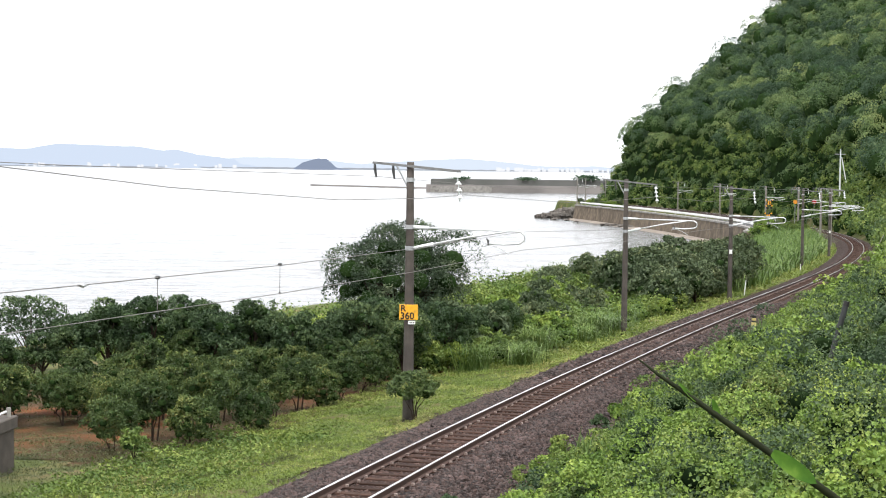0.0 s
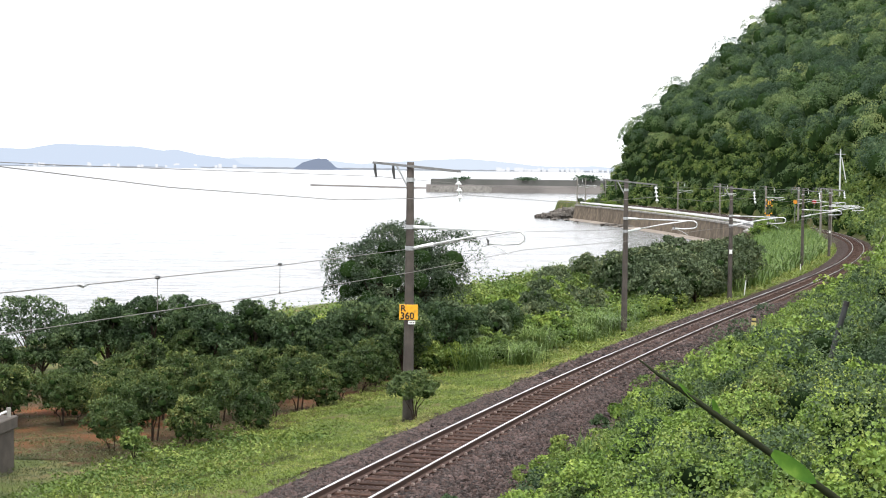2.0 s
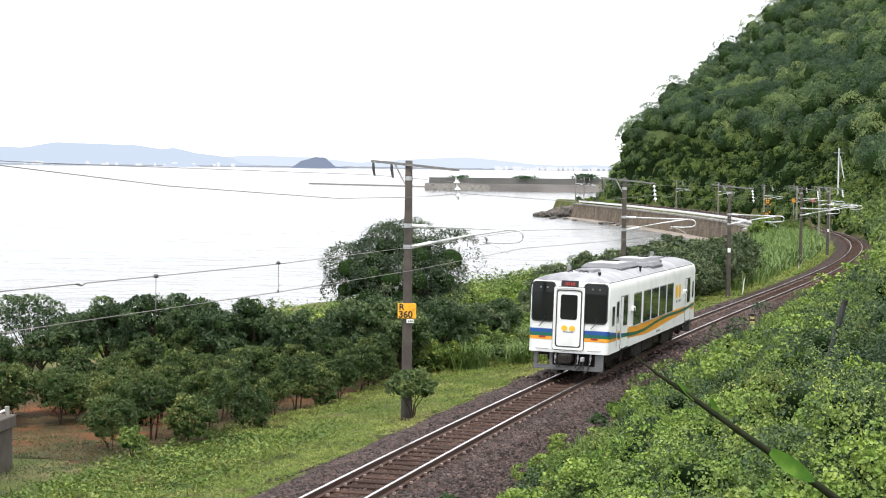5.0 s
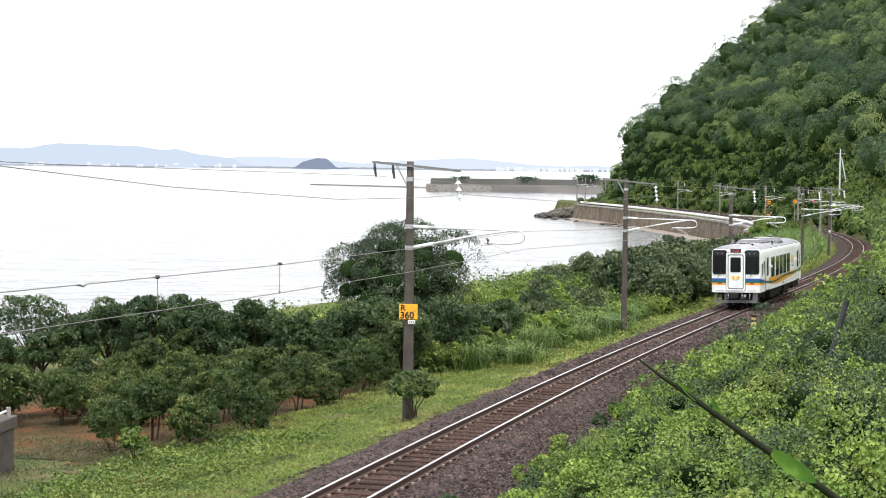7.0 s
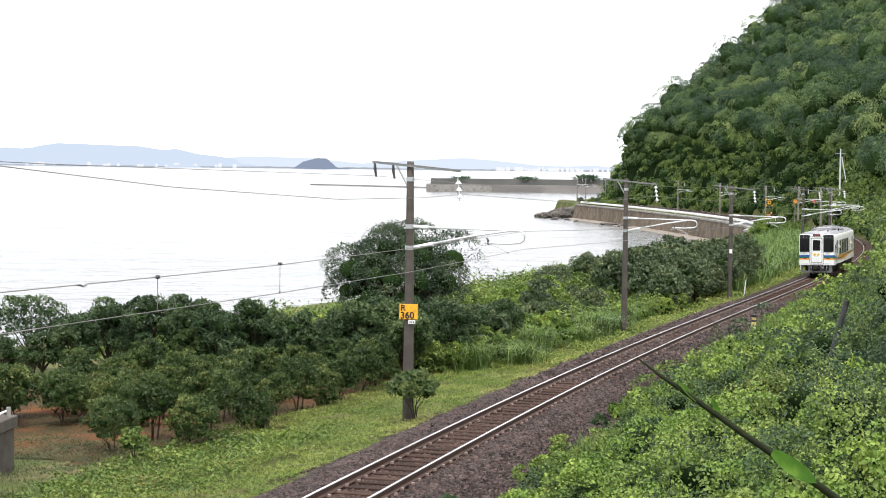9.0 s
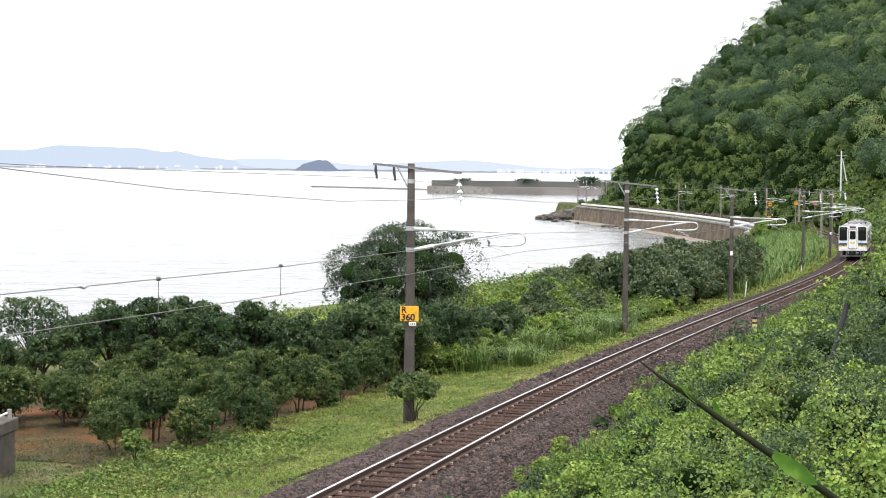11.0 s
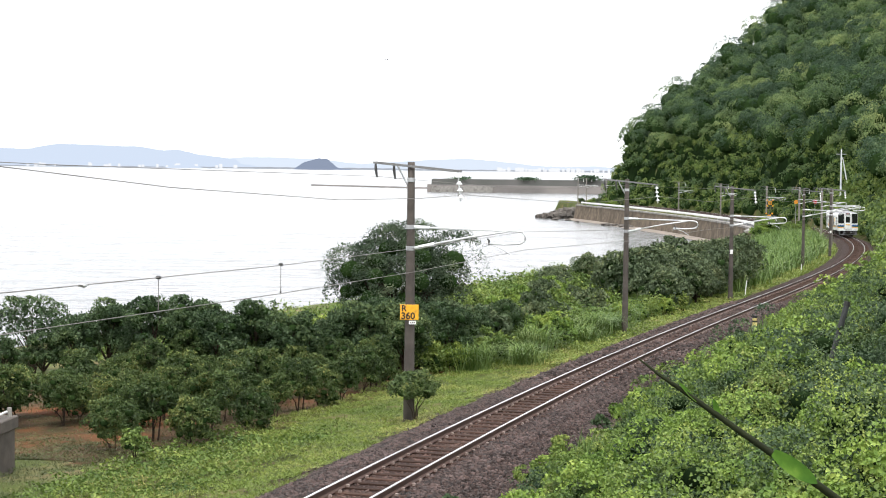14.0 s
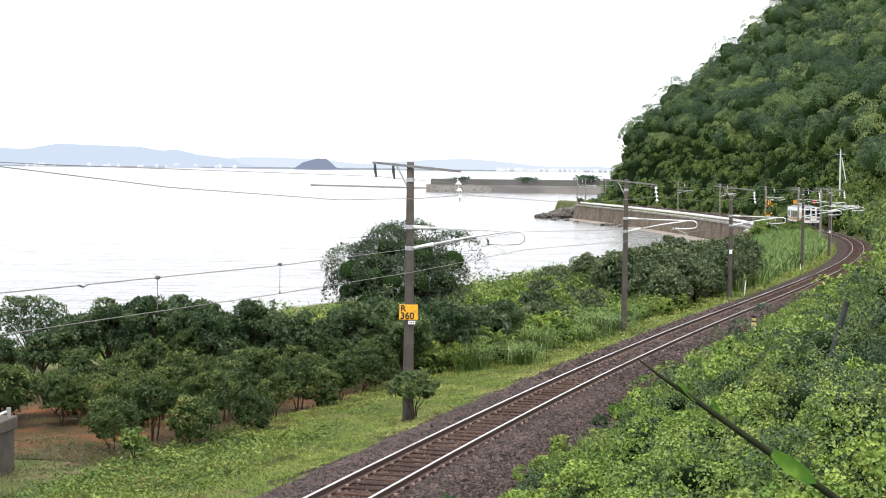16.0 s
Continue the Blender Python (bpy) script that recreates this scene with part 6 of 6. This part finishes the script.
for k in range(4):
    bm = bmesh.new()
    tube(bm, [(-0.35 + 0.3 * (k % 2), S0 + 7.35 + 0.3 * (k // 2), 3.45), (-0.35 + 0.3 * (k % 2), S0 + 7.35 + 0.3 * (k // 2), 3.49)], 0.12, 12)
    part("fan_grille", bm, T_UNDER, ac1, "round dark fan grille")
for k in range(5):
    bm = bmesh.new()
    box(bm, 0.62, 0.69, S0 + 6.7 + k * 0.26, S0 + 6.9 + k * 0.26, 3.25, 3.31)
    part("vent_slot", bm, T_RUB, ac1)
ac2 = roof_unit("air_conditioner", 9.9, 13.0, -0.7, 0.68, 3.2, 3.46, T_GREY, 0.14, "grey roof air conditioner with a pale lid")
cover_plate(ac2, 10.2, 11.6, -0.5, 0.46, 3.458, T_LIGHT)
for k in range(3):
    bm = bmesh.new()
    tube(bm, [(0.1, S0 + 11.85 + 0.36 * k, 3.46), (0.1, S0 + 11.85 + 0.36 * k, 3.5)], 0.14, 12)
    part("fan_grille", bm, T_UNDER, ac2, "round dark fan grille")
roof_unit("radiator_hood", 8.4, 9.3, 0.3, 0.85, 3.16, 3.38, T_GREY, 0.14, "grey wedge-shaped hood")
roof_unit("roof_box", 9.3, 11.3, 0.45, 1.0, 3.14, 3.38, T_GREY, 0.12, "grey side housing")
roof_unit("ventilator", 1.7, 2.9, -0.28, 0.4, 3.2, 3.38, T_GREY, 0.06, "low grey ventilator")
roof_unit("ventilator", 14.8, 16.0, -0.35, 0.3, 3.2, 3.38, T_GREY, 0.06, "low grey ventilator")
for y0 in (1.5, 16.9):
    bm = bmesh.new()
    tube(bm, [(-0.38, S0 + y0, 3.2), (-0.38, S0 + y0, 3.32), (-0.38, S0 + y0, 3.33), (-0.38, S0 + y0, 3.52)], [0.13, 0.1, 0.075, 0.07], 12)
    part("roof_antenna", bm, T_PLOW, car, "short grey antenna post", True)
    for x in (-0.75, -0.3, 0.05, 0.2):
        bm = bmesh.new()
        tube(bm, [(x, S0 + y0 - 0.45, 3.22), (x, S0 + y0 - 0.45, 3.34), (x + 0.08, S0 + y0 - 0.42, 3.38), (x + 0.13, S0 + y0 - 0.4, 3.33)], 0.022, 6)
        part("roof_hook", bm, T_UNDER, car, "small dark hook")
for x, y0 in ((0.72, 1.0), (0.98, 6.8)):
    bm = bmesh.new()
    tube(bm, [(x, S0 + y0, 3.1), (x, S0 + y0, 3.28), (x, S0 + y0, 3.3), (x, S0 + y0, 3.36)], [0.035, 0.035, 0.06, 0.05], 10)
    part("horn", bm, T_UNDER, car, "dark horn")

# distances of the near end along the line, by time
ARC_Y = np.arange(-120, 420, 0.5)
_dx = np.diff(line_x(ARC_Y))
ARC_S = np.concatenate([[0], np.cumsum(np.hypot(_dx, 0.5))])


def y_of(s):
    return float(np.interp(s, ARC_S, ARC_Y))


def s_of(y):
    return float(np.interp(y, ARC_Y, ARC_S))


S38 = s_of(33.13)
TIMES = (0.0, 3.8, 4.2, 6.5, 8.0, 9.0, 11.5, 12.5, 14.0, 16.0)
ENDS = (S38 - 18.9 * 3.8, S38, s_of(40.44), s_of(82.36), s_of(110.4), s_of(128.3), s_of(172.5), s_of(193.5), s_of(227.0), s_of(269.0))


def car_pose(t):
    # a smooth cubic through the known distances
    s = 0.0
    i = max(0, min(len(TIMES) - 2, int(np.searchsorted(TIMES, t, "right")) - 1))
    v = [(ENDS[min(k + 1, len(ENDS) - 1)] - ENDS[max(k - 1, 0)]) / (TIMES[min(k + 1, len(ENDS) - 1)] - TIMES[max(k - 1, 0)]) for k in (i, i + 1)]
    d = TIMES[i + 1] - TIMES[i]
    q = (t - TIMES[i]) / d
    s = (2 * q ** 3 - 3 * q ** 2 + 1) * ENDS[i] + (q ** 3 - 2 * q ** 2 + q) * d * v[0] + (-2 * q ** 3 + 3 * q ** 2) * ENDS[i + 1] + (q ** 3 - q ** 2) * d * v[1]
    a, b = on_line(y_of(s + HL - 6.2)), on_line(y_of(s + HL + 6.2))
    c = (a + b) / 2
    f = (b - a).normalized()
    roll = float(np.interp(c.y, (50, 88), (0.045, -0.02)))
    r = Vector((f.y, -f.x, 0)).normalized()
    u = r.cross(f)
    r2 = r * math.cos(roll) - u * math.sin(roll)
    u2 = r2.cross(f)
    m = Matrix((r2, f, u2)).transposed().to_4x4()
    m.translation = c + Vector((0, 0, 0.004))
    return m


# a swallow over the water
bird = empty("swallow", pose(-70, 60, 30), label="small dark swallow in flight over the bay", category="bird")
M_BIRD = mat("dark_feathers", (0.035, 0.036, 0.045), (0.02, 0.02, 0.026), 0.7, 30, bump=0.1)
bm = bmesh.new()
tube(bm, [(0, 0.085, 0), (0, 0.06, 0.006), (0, 0.0, 0.004), (0, -0.06, 0), (0, -0.12, 0)], [0.004, 0.015, 0.018, 0.01, 0.003], 8)
part("body", bm, M_BIRD, bird, smooth_faces=True)
for s in (-1, 1):
    bm = bmesh.new()
    tube(bm, [(0.006 * s, -0.1, 0), (0.016 * s, -0.15, 0), (0.03 * s, -0.19, 0)], [0.008, 0.005, 0.001], 5)
    part("tail_feather", bm, M_BIRD, bird)
wings = []
for s in (-1, 1):
    bm = bmesh.new()
    outline = ((0.0, 0.045), (0.08, 0.05), (0.15, 0.0), (0.2, -0.07), (0.11, -0.025), (0.05, -0.03), (0.0, -0.035))
    up_ = [bm.verts.new((s * x, y, 0.003)) for x, y in outline]
    dn_ = [bm.verts.new((s * x, y, -0.003)) for x, y in outline]
    bm.faces.new(up_)
    bm.faces.new(dn_[::-1])
    for k in range(len(outline)):
        bm.faces.new((up_[k], dn_[k], dn_[(k + 1) % len(outline)], up_[(k + 1) % len(outline)]))
    wings.append((s, part("wing", bm, M_BIRD, bird, "long pointed wing")))
BIRD_WAY = [(0.0, -140.00, 120.00, 54.19), (8.0, -90.00, 100.00, 38.19), (13.0, -32.00, 80.00, 22.19), (13.3, -16.00, 80.00, 17.19), (13.6, -5.00, 80.00, 9.53), (13.8, -5.14, 80.00, 10.27), (13.9, -4.02, 80.00, 10.25), (14.0, -2.68, 80.00, 10.59), (14.1, -1.44, 80.00, 10.35), (14.2, -1.38, 80.00, 11.29), (14.3, -1.32, 80.00, 13.01), (14.4, -1.10, 80.00, 15.07), (15.0, 6.00, 84.00, 46.19), (16.0, 20.00, 96.00, 90.19)]


def motions():
    ts = [0.2 * k for k in range(81)]
    walk(car, [(t, car_pose(t)) for t in ts])
    walk(bird, [(t, pose(x, y, z, 0, 12, -60)) for t, x, y, z in BIRD_WAY])
    beats = [(0.0, 20)] + [(13.0 + 0.1 * k, 32 if k % 2 else -22) for k in range(19)] + [(16.0, 20)]
    for s, w in wings:
        walk(w, [(t, pose(0.012 * s, 0.01, 0.008, 0, -a * s, 0)) for t, a in beats])


motions()
